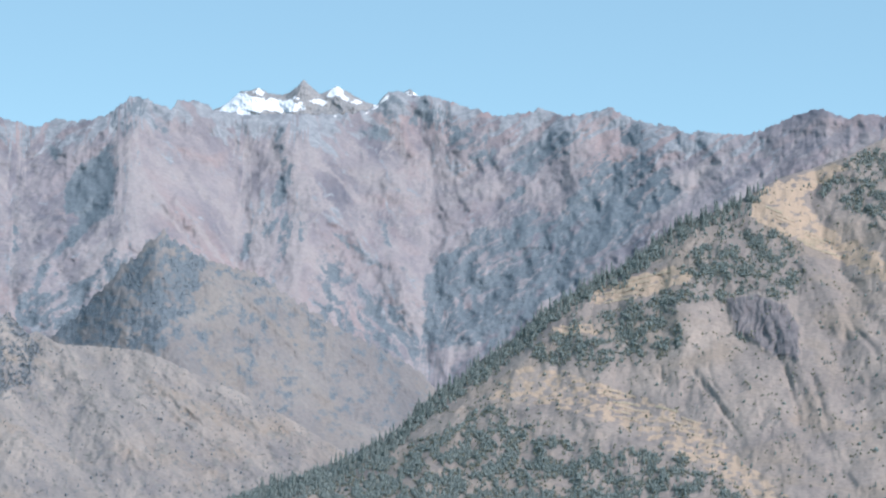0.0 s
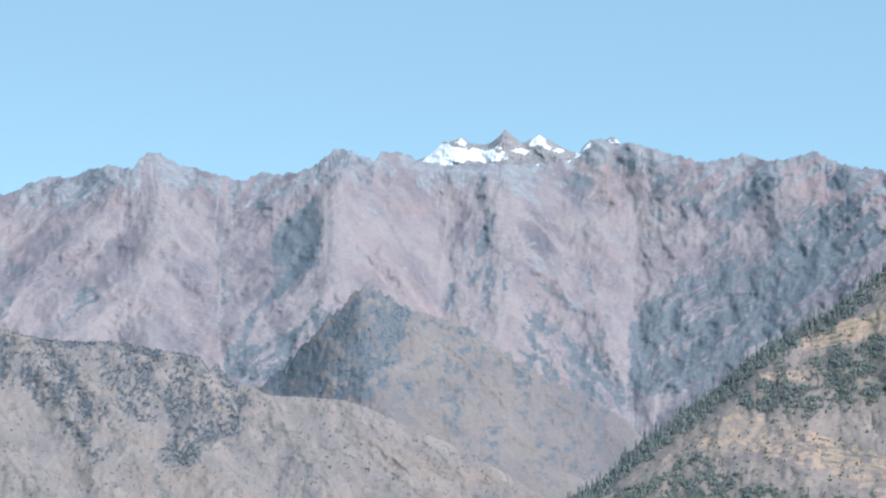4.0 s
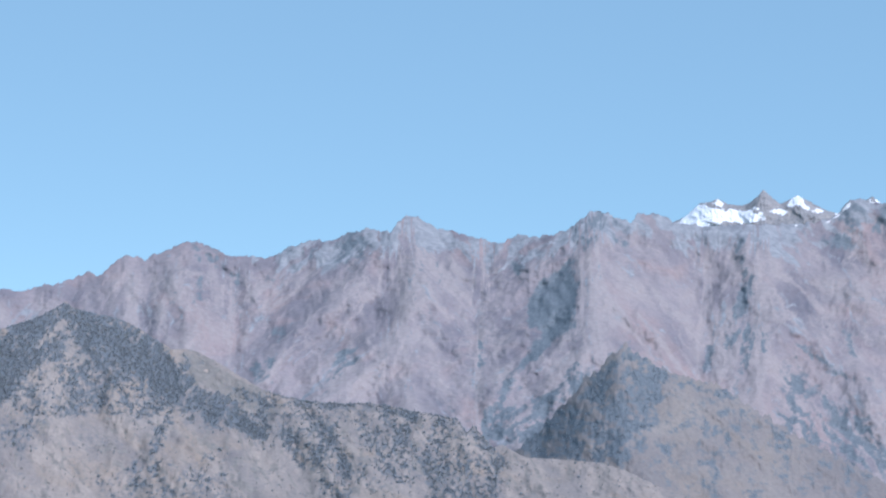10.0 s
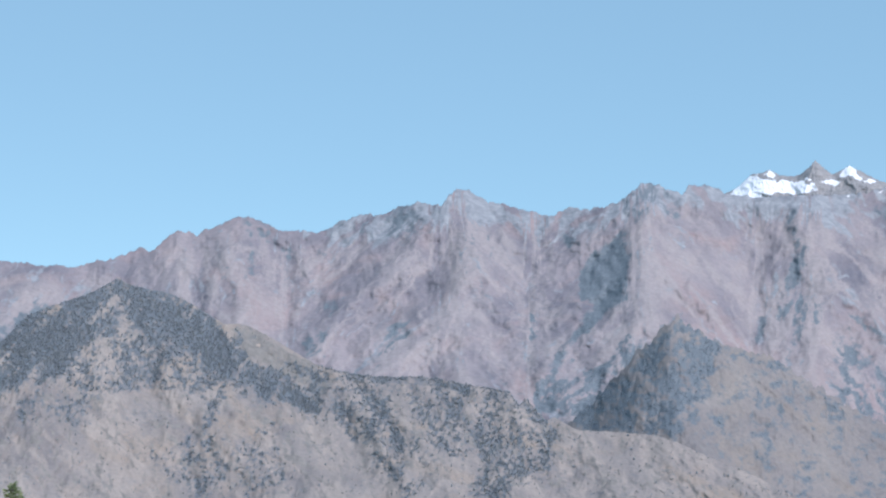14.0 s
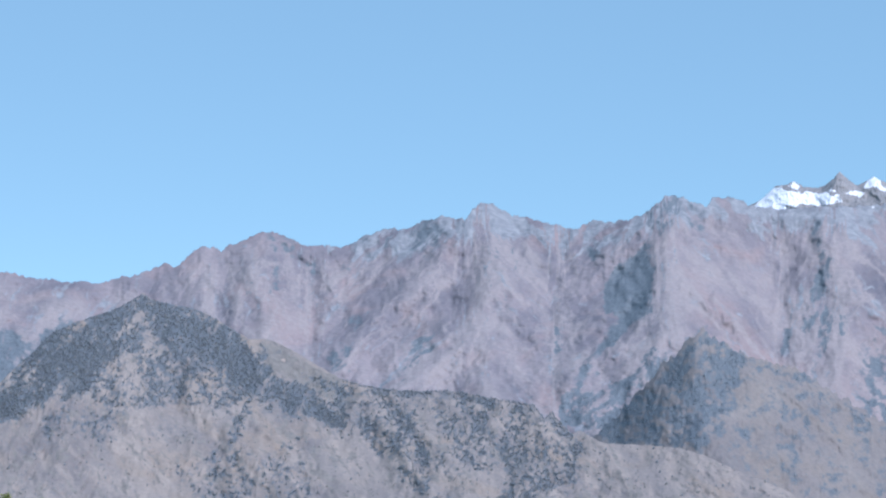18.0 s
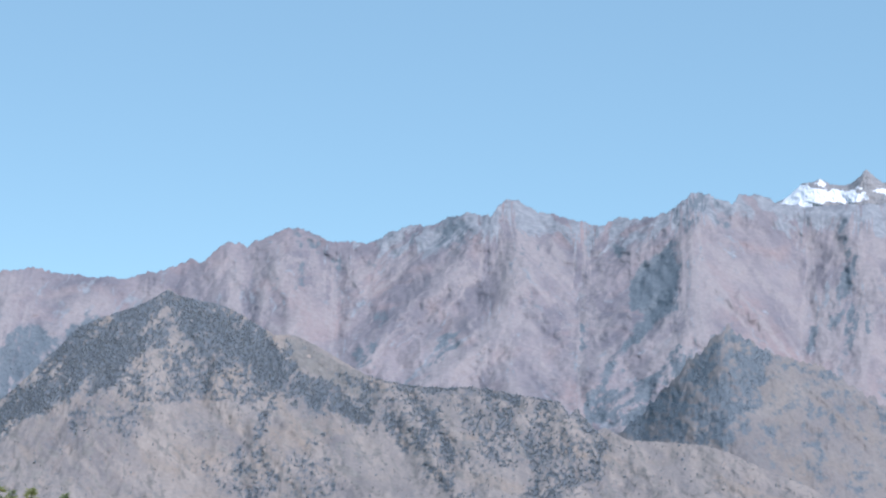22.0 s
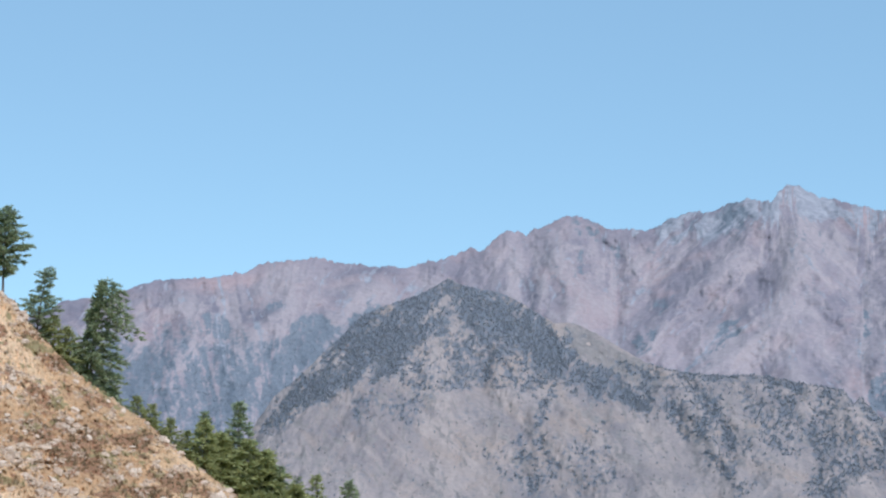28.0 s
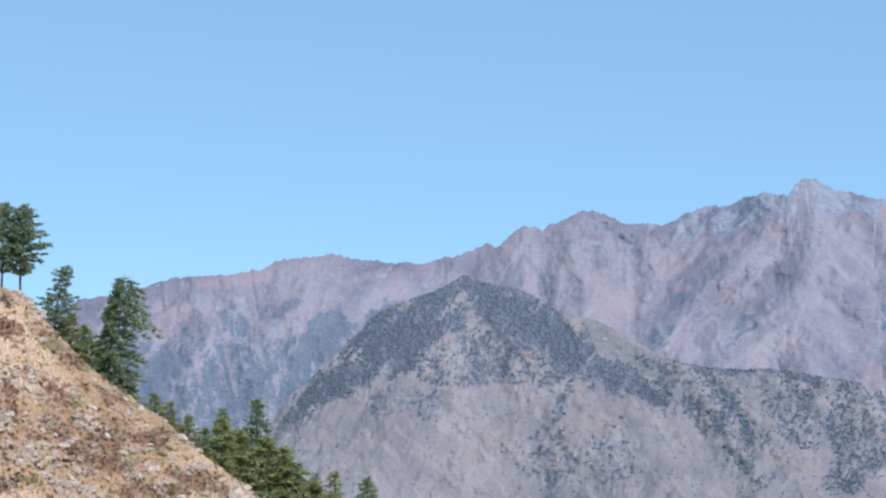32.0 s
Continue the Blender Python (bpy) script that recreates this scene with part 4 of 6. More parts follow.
mid = Slope(MID_CREST + MID_SHOULDER, -27.5, 3.0, 1120, 225, [(-28, -2.2), (-14, -1.2), (-6, -2.0), (3, -2.6)], [(-28, 2500), (-21, 2900), (-10, 2750), (3, 2500)], [(-28, 2150), (-21, 2300), (-10, 2200), (3, 2350)], rough=0.02, seed=14, broad=2.5)
A, E = mid.AZ, mid.EL
MID_SPURS = [
    ([(-21.25, 6.32), (-22.19, 4.90), (-23.63, 3.90), (-24.77, 3.04), (-25.63, 2.05)], 72, 1.6, 2.1),
    ([(-21.18, 6.32), (-20.32, 4.89), (-19.33, 3.74), (-18.20, 2.88), (-16.52, 1.45), (-15.41, 0.31)], 60, 1.4, 1.6),
    ([(-18.10, 5.18), (-18.18, 4.30), (-17.62, 3.44)], 22, 0.6, 0.9),
    ([(-15.77, 4.02), (-15.08, 2.85), (-13.99, 1.43), (-13.45, 0.31)], 40, 0.7, 0.8),
    ([(-13.93, 3.88), (-13.06, 2.94), (-12.77, 1.81), (-12.48, 0.93)], 20, 0.5, 1.0),
    ([(-12.93, 3.83), (-12.49, 2.95), (-11.06, 1.83)], 13, 0.35, 0.8),
    ([(-9.71, 2.57), (-8.85, 1.28), (-7.86, 0.01), (-7.14, -1.28)], 45, 0.9, 1.1),
    ([(-7.18, 2.25), (-6.46, 1.00), (-5.18, -0.13), (-4.46, -1.12)], 40, 0.7, 0.9),
    ([(-11.10, 3.09), (-10.80, 1.55), (-10.22, -0.13)], 35, 0.8, 0.9),
]
MID_FALL = [(-28, 0.8), (-21.6, 0.9), (-20.8, -0.8), (-17.2, -0.7), (-16.4, 0.3), (-15, -0.3), (-12, -0.3), (-9.6, -0.9), (3, -0.9)]
mid.grow([(line, 0.75 * h, left, right) for line, h, left, right in MID_SPURS], MID_FALL, rib_rng, 1.3, 3.4, 24, 23, 0.4, 1.0, 2)
warp = 0.3 * fbm(A, E, 81, 3)
X, Y = A - 0.25 * E + warp * 0.6, 0.55 * E + warp * 0.6
mid.erode(MID_FALL, 45, 81, 2, 0.8, twist=0.1)
fine_rib = mid.rib
mid.erode(MID_FALL, 45, 83, 7, 6.0)
mid.out(faceted(X * 3.6, Y * 2.0, 1.0, 89, 5, 0.55))
mid.rock = 0.7 * smooth(0.2, 0.9, fbm(A * 1.5, E * 2, 91, 4))
mid.rock = np.maximum(mid.rock, patch(A, E, [(-18.46, 5.09), (-18.03, 5.15), (-16.47, 4.28), (-15.84, 3.71), (-16.06, 3.36), (-17.47, 4.15), (-18.18, 4.44)], 0.1) * 0.7)
mid.dry = 0.3 * mid.rib + 0.3 * fine_rib + 0.7 * smooth(-0.1, 0.8, fbm((A * 0.8 + E * 0.6) * 2.2, (A * 0.6 - E * 0.8) * 0.7, 93, 6, 0.66)) + 0.25 * mid.crestness
mid.rock = np.maximum(mid.rock, 0.65 * smooth(0.6, 0.95, ridged((A * 0.85 + E * 0.5) * 2.4, (A * 0.5 - E * 0.85) * 1.0, 94, 4)))
grove = fbm(A * 1.6 + warp, E * 1.6, 95, 5, 0.6) + 0.7 * (mid.cut - 0.35)
copse = fbm(A * 8, E * 8, 96, 5, 0.66)
streak = fbm(A * 1.2 - E * 1.2, A * 3 + E * 3.6, 97, 4)
mid.wood = 0.32 * smooth(-0.35, 0.6, 0.6 * grove + 0.6 * copse)
slanting = smooth(0.25, 0.6, fbm((A * 0.72 - E * 0.62) * 4.0, (A * 0.62 + E * 0.72) * 0.9, 98, 4))
MID_WOOD = [  # outline on the slope, share
    ([(-21.25, 6.60), (-21.74, 6.19), (-22.61, 5.85), (-23.29, 5.46), (-24.12, 5.16), (-24.36, 4.48), (-25.13, 3.62), (-26.08, 2.37), (-25.46, 2.51), (-24.74, 3.04), (-23.68, 3.47), (-23.10, 3.71), (-22.43, 3.95), (-21.65, 4.67), (-20.97, 5.15)], 1.0),
    ([(-21.25, 6.60), (-20.57, 6.35), (-19.90, 6.18), (-19.32, 5.76), (-18.84, 5.44), (-18.27, 4.92), (-18.16, 4.60), (-17.60, 4.16), (-16.71, 3.67), (-15.99, 3.24), (-16.00, 2.81), (-16.72, 3.05), (-17.52, 3.25), (-18.28, 3.69), (-18.76, 3.88), (-19.24, 4.22), (-19.62, 4.56), (-20.20, 4.71), (-20.59, 4.71), (-20.97, 5.15)], 1.0),
    ([(-21.25, 6.60), (-22.52, 5.78), (-23.78, 5.01), (-23.92, 4.34), (-23.10, 3.71), (-22.43, 3.71), (-21.65, 3.95), (-20.59, 3.94), (-19.63, 3.70), (-19.05, 3.50), (-18.18, 3.69), (-18.27, 4.84), (-19.42, 5.70), (-20.57, 6.30)], 0.62),
    ([(-21.75, 4.77), (-20.97, 5.15), (-19.62, 4.66), (-19.05, 4.17), (-18.57, 3.79), (-18.76, 3.40), (-19.25, 3.41), (-19.82, 3.60), (-21.17, 3.42), (-22.14, 3.42), (-22.52, 4.00)], 0.6),
    ([(-19.01, 3.36), (-18.55, 3.69), (-18.69, 3.11), (-18.89, 2.14), (-19.11, 2.21), (-19.06, 2.83)], 0.9),
    ([(-17.65, 2.25), (-17.50, 2.87), (-17.38, 2.91), (-17.48, 2.44)], 0.75),
    ([(-23.68, 3.42), (-22.52, 3.71), (-21.17, 3.42), (-21.75, 2.75), (-22.72, 2.56), (-23.78, 2.75)], 0.42),
    ([(-20.41, 2.07), (-19.25, 2.45), (-17.34, 2.05), (-16.74, 1.38), (-18.32, 0.44), (-19.65, 0.82)], 0.36),
    ([(-14.94, 2.57), (-14.70, 3.28), (-14.29, 3.84), (-13.98, 3.91), (-14.30, 2.99), (-14.53, 2.28)], 0.8),
    ([(-13.04, 2.55), (-12.86, 3.45), (-12.40, 3.79), (-12.11, 3.73), (-12.61, 3.16), (-12.78, 2.45)], 0.74),
    ([(-15.72, 4.18), (-14.29, 3.99), (-13.29, 3.94), (-11.57, 3.75), (-10.79, 3.31), (-10.58, 2.88), (-10.30, 2.31), (-11.02, 1.75), (-12.16, 1.90), (-13.45, 1.77), (-14.30, 1.92), (-15.15, 2.92)], 0.45),
    ([(-11.73, 2.33), (-10.58, 2.88), (-9.87, 2.66), (-10.17, 1.74), (-11.03, 1.04), (-12.03, 0.60), (-12.46, 0.91)], 0.5),
    ([(-17.15, 4.36), (-15.72, 4.18), (-14.87, 3.21), (-14.30, 1.92), (-13.45, 0.92), (-14.02, 0.93), (-15.16, 2.21), (-16.30, 3.21)], 0.56),
]
RA, RE = A + 0.14 * fbm(A * 2.4, E * 2.4, 84, 6, 0.66), E + 0.14 * fbm(A * 2.4 + 30, E * 2.4, 82, 6, 0.66)
for outline, share in MID_WOOD:
    inside = patch(RA, RE, outline, 0.25)
    mid.wood = np.maximum(mid.wood, inside * share + smooth(0, 0.5, inside) * (0.2 * grove + 0.4 * copse + 0.1 * streak - 0.35 * slanting * (share > 0.8) - 0.15 * mid.rib + 0.25 * (mid.gully - 0.3)))
mid.wood = np.maximum(mid.wood, (0.5 + 0.4 * grove) * patch(A, E, [(-16.01, 4.12), (-13.93, 3.91), (-12.50, 3.73), (-10.92, 3.32), (-10.49, 2.82), (-11.64, 3.24), (-13.07, 3.61), (-15.36, 3.73)], 0.08))
scar = smooth(-0.1, 0.7, fbm(A * 6, E * 4, 99, 4))
for outline in ([(-17.80, 4.84), (-17.66, 4.92), (-17.55, 4.51), (-17.70, 4.30)], [(-16.41, 4.03), (-16.19, 3.97), (-15.89, 3.50), (-16.27, 3.71)]):
    mid.snow = np.maximum(mid.snow, 0.75 * scar * patch(A, E, outline, 0.1))
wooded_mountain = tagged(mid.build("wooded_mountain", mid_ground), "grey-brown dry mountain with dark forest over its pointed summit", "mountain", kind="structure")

# ---- the terraced ridge on the right ----
RIDGE_CREST = [(-7.55, -2.37), (-5.73, -1.47), (-5.03, -1.23), (-3.76, -0.84), (-2.62, -0.44), (-1.20, 0.30), (-0.49, 1.04), (0.23, 1.58), (0.94, 2.12), (1.37, 2.37), (1.95, 2.84), (2.52, 3.34), (3.10, 3.76), (3.81, 4.15), (4.53, 4.50), (5.25, 5.02), (5.97, 5.56), (6.68, 5.81), (7.39, 6.11), (7.96, 6.41), (8.53, 6.73), (9.38, 6.97), (10.22, 7.23), (10.78, 7.50), (11.18, 7.69), (13.02, 8.44), (15.75, 9.10), (20.99, 9.76)]
ridge = Slope(RIDGE_CREST, RIDGE_CREST[0][0], 13.5, 800, 300, [(-10, -2.4), (16, -2.4)], [(-10, 1650), (2, 2000), (16, 2250)], [(-10, 1600), (0, 1550), (16, 1500)], rough=0.012, seed=24)
A, E = ridge.AZ, ridge.EL
RIDGE_SPURS = [
    ([(7.67, 5.79), (6.67, 5.41), (5.67, 4.63), (3.81, 3.79), (2.81, 2.86), (1.95, 2.15), (0.94, 1.30), (-0.63, 0.30), (-2.05, -0.55)], 42, 0.9, 1.6),
    ([(7.81, 5.75), (9.06, 4.53), (10.16, 3.24), (11.25, 2.11)], 16, 0.8, 1.0),
    ([(1.95, 2.08), (3.08, 1.01), (4.93, 0.01), (7.03, -0.69), (8.71, -1.25)], 20, 0.9, 0.8),
    ([(5.94, 3.14), (6.36, 2.00), (7.19, 0.86)], 7, 0.5, 0.6),
    ([(8.48, 3.26), (8.75, 1.84), (8.87, 0.72)], 8, 0.4, 0.6),
    ([(5.23, 2.43), (5.50, 1.29)], 5, 0.4, 0.5),
    ([(6.36, 2.14), (7.19, 0.86), (7.88, -0.27)], 7, 0.35, 0.9),
    ([(7.49, 2.13), (8.59, 0.72), (9.27, -0.55)], 9, 0.5, 1.1),
    ([(8.82, 2.13), (9.43, 0.72), (10.37, -0.96)], 7, 0.4, 1.0),
    ([(10.22, 7.12), (11.14, 5.20), (12.09, 3.22)], 24, 0.9, 1.2),
]
RIDGE_FALL = [(-10, 0.6), (2, 0.0), (5, -0.5), (16, -0.7)]
ridge.grow(RIDGE_SPURS, RIDGE_FALL, rib_rng, 1.4, 3.0, 14, 18, 0.45, 0.9, 2)
warp = 0.3 * fbm(A, E, 101, 3)
X, Y = A - 0.2 * E + warp * 0.5, 0.5 * E + warp * 0.5
ridge.erode(RIDGE_FALL, 30, 101, 2, 0.5, twist=0.05)
ridge.erode(RIDGE_FALL, 30, 103, 8, 4.0)
ridge.out(faceted(X * 5, Y * 4, 0.4, 108, 4, 0.5))
grove = fbm(A * 2.2 + warp, E * 2.6, 111, 5, 0.6)
ridge.wood = 0.35 * smooth(0.05, 0.7, grove)
for outline in ([(-6.30, -1.54), (-0.63, 1.01), (1.66, 2.87), (4.53, 4.71), (6.11, 5.77), (8.10, 6.52), (7.81, 5.89), (6.67, 5.41), (5.67, 4.70), (3.81, 3.93), (2.52, 2.72), (1.66, 2.01), (-0.63, 0.44), (-4.04, -1.26)],
                [(1.95, 2.15), (2.81, 3.01), (4.52, 3.57), (5.67, 4.28), (6.67, 5.27), (7.81, 5.75), (8.79, 5.24), (9.20, 4.38), (8.48, 3.26), (9.03, 2.41), (7.35, 2.56), (6.65, 3.27), (5.65, 2.14), (3.94, 1.86), (2.80, 2.01)],
                [(-3.19, -0.98), (-0.63, 0.16), (1.23, 1.15), (2.23, 0.44), (3.79, 0.01), (5.91, -0.13), (7.17, -0.83), (8.00, -1.53), (-4.04, -1.54)],
                [(9.09, 6.51), (9.94, 6.91), (10.51, 7.47), (11.62, 7.72), (12.27, 5.18), (11.02, 5.06), (9.92, 6.07)]):
    ridge.wood = np.maximum(ridge.wood, patch(A, E, outline, 0.3) * (0.5 + 0.5 * grove + 0.3 * fbm(A * 7, E * 7, 117, 3)))
GULLIES = [
    ([(5.48, 2.14), (5.53, 1.69), (5.45, 1.29)], 2.5, 0.1),
    ([(6.15, 2.14), (6.63, 1.43), (7.22, 0.65), (7.6, 0.01)], 5, 0.16),
    ([(8.36, 2.41), (8.68, 1.7), (8.85, 1.0), (8.89, 0.15)], 5, 0.14),
    ([(9.1, 2.12), (9.37, 1.42), (9.59, 0.64), (9.7, 0.15)], 6, 0.2),
    ([(9.89, 3.67), (10.43, 2.82), (11.08, 2.11)], 5, 0.2),
    ([(6.64, 2.14), (6.81, 1.57), (7.12, 1.07)], 2.5, 0.1),
    ([(9.35, 4.67), (10.18, 4.23), (10.72, 3.66)], 4, 0.2),
]
for line, deep, wide in GULLIES:
    ridge.out(-spur(A, E, line, deep, 0.6 * wide, wide, (0.25, 0.3), 0.04, 121))
cliff = patch(A, E, [(7.15, 3.72), (7.93, 3.83), (8.66, 3.54), (8.99, 2.97), (8.95, 2.06), (8.68, 2.27), (8.33, 2.24), (7.85, 2.63), (7.36, 2.91)], 0.1)
ridge.out(cliff * (2.0 + faceted(A * 4.5 + 0.5 * fbm(A * 2, E * 2, 116, 3), E * 1.1, 3.2, 115, 4, 0.5)))
ridge.wood *= 1 - 0.8 * np.maximum(cliff, patch(A, E, [(5.88, 3.49), (6.8, 3.7), (7.36, 3.48), (7.36, 2.91), (6.79, 2.7), (6.08, 2.71)], 0.1))
ridge.rock = np.maximum(0.45 * smooth(0.3, 0.9, fbm(A * 2, E * 2.5, 113, 4)), 0.8 * cliff)
ridge.wood *= 1 - 0.95 * patch(A, E, [(3.67, 3.65), (3.96, 4.00), (5.67, 4.49), (6.38, 4.13), (5.24, 3.92)], 0.06)
for outline, share in (([(7.67, 5.75), (8.03, 6.53), (8.81, 6.72), (9.94, 7.13), (10.22, 6.91), (9.09, 6.22), (9.64, 5.51), (11.02, 4.78), (11.55, 3.79), (10.46, 4.37), (9.07, 5.09)], 0.85), ([(3.67, 3.57), (3.96, 4.07), (5.81, 4.56), (6.52, 4.27), (5.24, 3.78)], 0.9), ([(2.66, 3.01), (3.81, 3.12), (3.95, 2.83), (2.81, 2.75)], 0.8),
                       ([(1.95, 2.08), (3.09, 1.93), (4.65, 1.43), (6.49, 0.72), (7.32, -0.13), (8.71, -1.25), (7.87, -1.53), (6.47, -0.55), (4.50, 0.44), (2.51, 1.01), (0.94, 1.08)], 0.62)):
    ridge.snow = np.maximum(ridge.snow, share * patch(A, E, outline, 0.12) * (0.8 + 0.5 * fbm(A * 4, E * 8, 119, 4)))
terraced_ridge = tagged(ridge.build("terraced_ridge", ridge_ground), "wooded mountain ridge with dry golden terraces and bare gullies", "ridge", kind="structure")

# ---- the stony hillside close by ----
HILL_CREST = [(-49.19, 10.86), (-41.72, 9.14), (-36.34, 7.02), (-33.57, 5.95), (-33.01, 5.83), (-32.52, 5.75), (-32.17, 5.53), (-31.88, 5.07), (-31.45, 4.62), (-30.74, 3.92), (-30.17, 3.50), (-29.46, 3.01), (-28.75, 2.51), (-27.90, 1.76), (-27.19, 1.24), (-26.47, 0.74), (-25.79, 0.29), (-24.77, -0.50), (-22.22, -2.48)]
hill = Slope(HILL_CREST, -38.0, HILL_CREST[-1][0], 520, 240, [(-60, -4), (-20, -4.2)], [(-60, 330), (-26, 360), (-20, 340)], [(-60, 230), (-26, 270), (-20, 300)], rough=0.05, seed=34)
A, E = hill.AZ, hill.EL
warp = 0.2 * fbm(A * 2, E * 2, 121, 3)
hill.out(smooth(0, 0.3, hill.depth) * (2.2 * fbm(A * 0.9, E * 0.9, 123, 3) + 1.3 * ridged(A * 3 + warp, E * 3, 125, 4) + 0.7 * fbm(A * 9, E * 9, 127, 4, 0.6)))
outcrop = np.zeros(A.shape)
OUTCROPS = [
    [(-32.91, 2.17), (-32.45, 2.36), (-31.7, 2.11), (-31.01, 1.67), (-31.07, 1.29), (-31.87, 1.17), (-32.56, 1.6)],
    [(-32.54, 3.93), (-32.23, 4.05), (-31.97, 3.68), (-32.12, 2.99), (-32.37, 3.05)],
    [(-33.14, 2.85), (-32.77, 2.95), (-32.55, 2.61), (-32.76, 2.32), (-33.07, 2.48)],
    [(-31.62, 0.92), (-31.13, 1.11), (-30.69, 1.01), (-30.74, 0.6), (-31.43, 0.51)],
    [(-27.35, 0.66), (-26.98, 0.82), (-26.34, 0.6), (-26.4, 0.34), (-27.23, 0.35)],
    [(-29.5, 1.55), (-29.13, 1.61), (-28.94, 1.29), (-29.25, 1.1)],
    [(-33.53, 4.04), (-32.85, 4.11), (-32.53, 3.74), (-32.9, 3.42), (-33.52, 3.48)],
    [(-32.23, 0.67), (-31.68, 0.73), (-31.67, 0.32), (-32.17, 0.33)],
    [(-31.09, 2.8), (-30.59, 2.87), (-30.27, 2.36), (-30.64, 2.11), (-30.96, 2.36)],
    [(-28.76, 2.43), (-28.25, 2.37), (-28.0, 1.86), (-28.38, 1.92)],
    [(-32.73, 5.76), (-32.03, 5.56), (-31.45, 4.65), (-32.16, 5.07)],
]
for outline in OUTCROPS:
    outcrop = np.maximum(outcrop, patch(A, E, outline, 0.18))
outcrop *= smooth(-0.5, 0.3, fbm(A * 5, E * 5, 139, 4))
hill.out(outcrop * (0.5 + np.round(2.5 * fbm(A * 4, E * 6, 141, 3)) / 2.5 * 0.8) + 0.35 * faceted(A * 7, E * 8, 1.0, 143, 4) + 0.3 * smooth(0.3, 0.9, fbm(A * 11, E * 13, 147, 3, 0.6)))
hill.rock = np.clip(0.64 * smooth(-0.05, 0.6, fbm(A * 1.6 + 0.8 * E, E * 2.6, 131, 6, 0.68)) + 0.5 * outcrop, 0, 1)
hill.wood = 0.85 * smooth(-0.1, 0.5, fbm(A * 0.8 + 0.4 * E, E * 1.6, 137, 6, 0.68)) * (1 - 0.8 * outcrop)
TURF = [
    [(-32.02, 2.55), (-31.52, 2.61), (-30.83, 2.05), (-30.01, 1.48), (-30.13, 1.17), (-30.82, 1.42), (-31.45, 1.92)],
    [(-33.47, 0.92), (-32.74, 1.04), (-32.48, 0.79), (-33.1, 0.61), (-33.47, 0.67)],
    [(-30.53, 3.31), (-30.15, 3.31), (-30.02, 2.87), (-30.34, 2.93)],
    [(-31.66, 3.3), (-31.16, 3.18), (-31.21, 2.8), (-31.59, 2.93)],
    [(-28.87, 1.29), (-27.87, 1.42), (-27.36, 1.17), (-28.11, 0.91)],
    [(-30.0, 1.04), (-29.12, 0.92), (-29.24, 0.6), (-29.93, 0.73)],
    [(-33.39, 3.35), (-32.96, 3.29), (-32.89, 2.98), (-33.33, 2.98)],
]
for outline in TURF:
    hill.wood = np.maximum(hill.wood, patch(A, E, outline, 0.15) * (0.75 + 0.4 * fbm(A * 6, E * 7, 149, 4)))
hill.snow = 0.62 * smooth(0.0, 0.6, fbm(A * 1.5 + 9 + 0.7 * E, E * 2.6, 145, 6, 0.65)) * (1 - outcrop)
rocky_hillside = tagged(hill.build("rocky_hillside", hill_ground, back=120, floor=-80), "steep sunlit hillside of dry golden grass and pale stones", "hillside", kind="structure")

# ---- the valley floor under it all, out to the horizon ----
ring = np.concatenate([[0.0, 2, 4, 8, 15, 30], np.linspace(60, 1500, 40), np.linspace(1600, 5000, 40), [8000, 14000, 25000]])
turn = np.linspace(0, 2 * np.pi, 241)
RR, TT = np.meshgrid(ring, turn, indexing="ij")
depth = np.where(RR < 4, 0, np.minimum(0.16 * (RR - 4), 235)) * (1 - 0.0 * RR)
ZZ = -depth + np.clip(RR / 300, 0, 1) * 4 * fbm(RR * np.sin(TT) / 260, RR * np.cos(TT) / 260, 151, 3) * (RR < 6000)
ground = mesh_object("ground", np.stack([RR * np.sin(TT), RR * np.cos(TT), ZZ], -1).reshape(-1, 3), grid_faces(len(ring), len(turn))[:, ::-1], valley_ground)
tagged(ground, "dry grass slope falling from the viewpoint to the valley floor", "ground", kind="structure")


# ---- woods ----
def leaf_material(name, dark, light, size):
    m, nd, lk, p = material(name, 0.75)
    geo = nd.new("ShaderNodeNewGeometry")
    c = ramp(nd, lk, geo.outputs["Random Per Island"], [(0.0, dark), (1.0, light)])
    c = mixed(nd, lk, 0.4, c, ramp(nd, lk, grain(nd, lk, 1 / size, 3), [(0.3, dark), (0.7, light)]))
    lk.new(c, p.inputs["Base Color"])
    thin, both = nd.new("ShaderNodeBsdfTranslucent"), nd.new("ShaderNodeMixShader")
    lk.new(c, thin.inputs["Color"])
    both.inputs[0].default_value = 0.45
    lk.new(p.outputs[0], both.inputs[1])
    lk.new(thin.outputs[0], both.inputs[2])
    lk.new(both.outputs[0], nd["Material Output"].inputs["Surface"])
    return m


bark, nd, lk, p = material("bark", 0.95)
lk.new(ramp(nd, lk, grain(nd, lk, 6, 5), [(0.3, (0.07, 0.05, 0.04)), (0.7, (0.16, 0.12, 0.09))]), p.inputs["Base Color"])
# ridge and mid needles pale and blued, haze put into the leaf colour
hazed_ridge_needles = leaf_material("hazed_ridge_needles", (0.235, 0.275, 0.262), (0.385, 0.415, 0.375), 6.0)
mid_needles = leaf_material("hazed_slope_leaves", (0.228, 0.250, 0.270), (0.335, 0.356, 0.374), 8.0)
near_needles = leaf_material("pine_needles", (0.190, 0.235, 0.130), (0.500, 0.545, 0.290), 0.6)
olive_needles = leaf_material("olive_needles", (0.253, 0.276, 0.102), (0.544, 0.539, 0.226), 0.6)


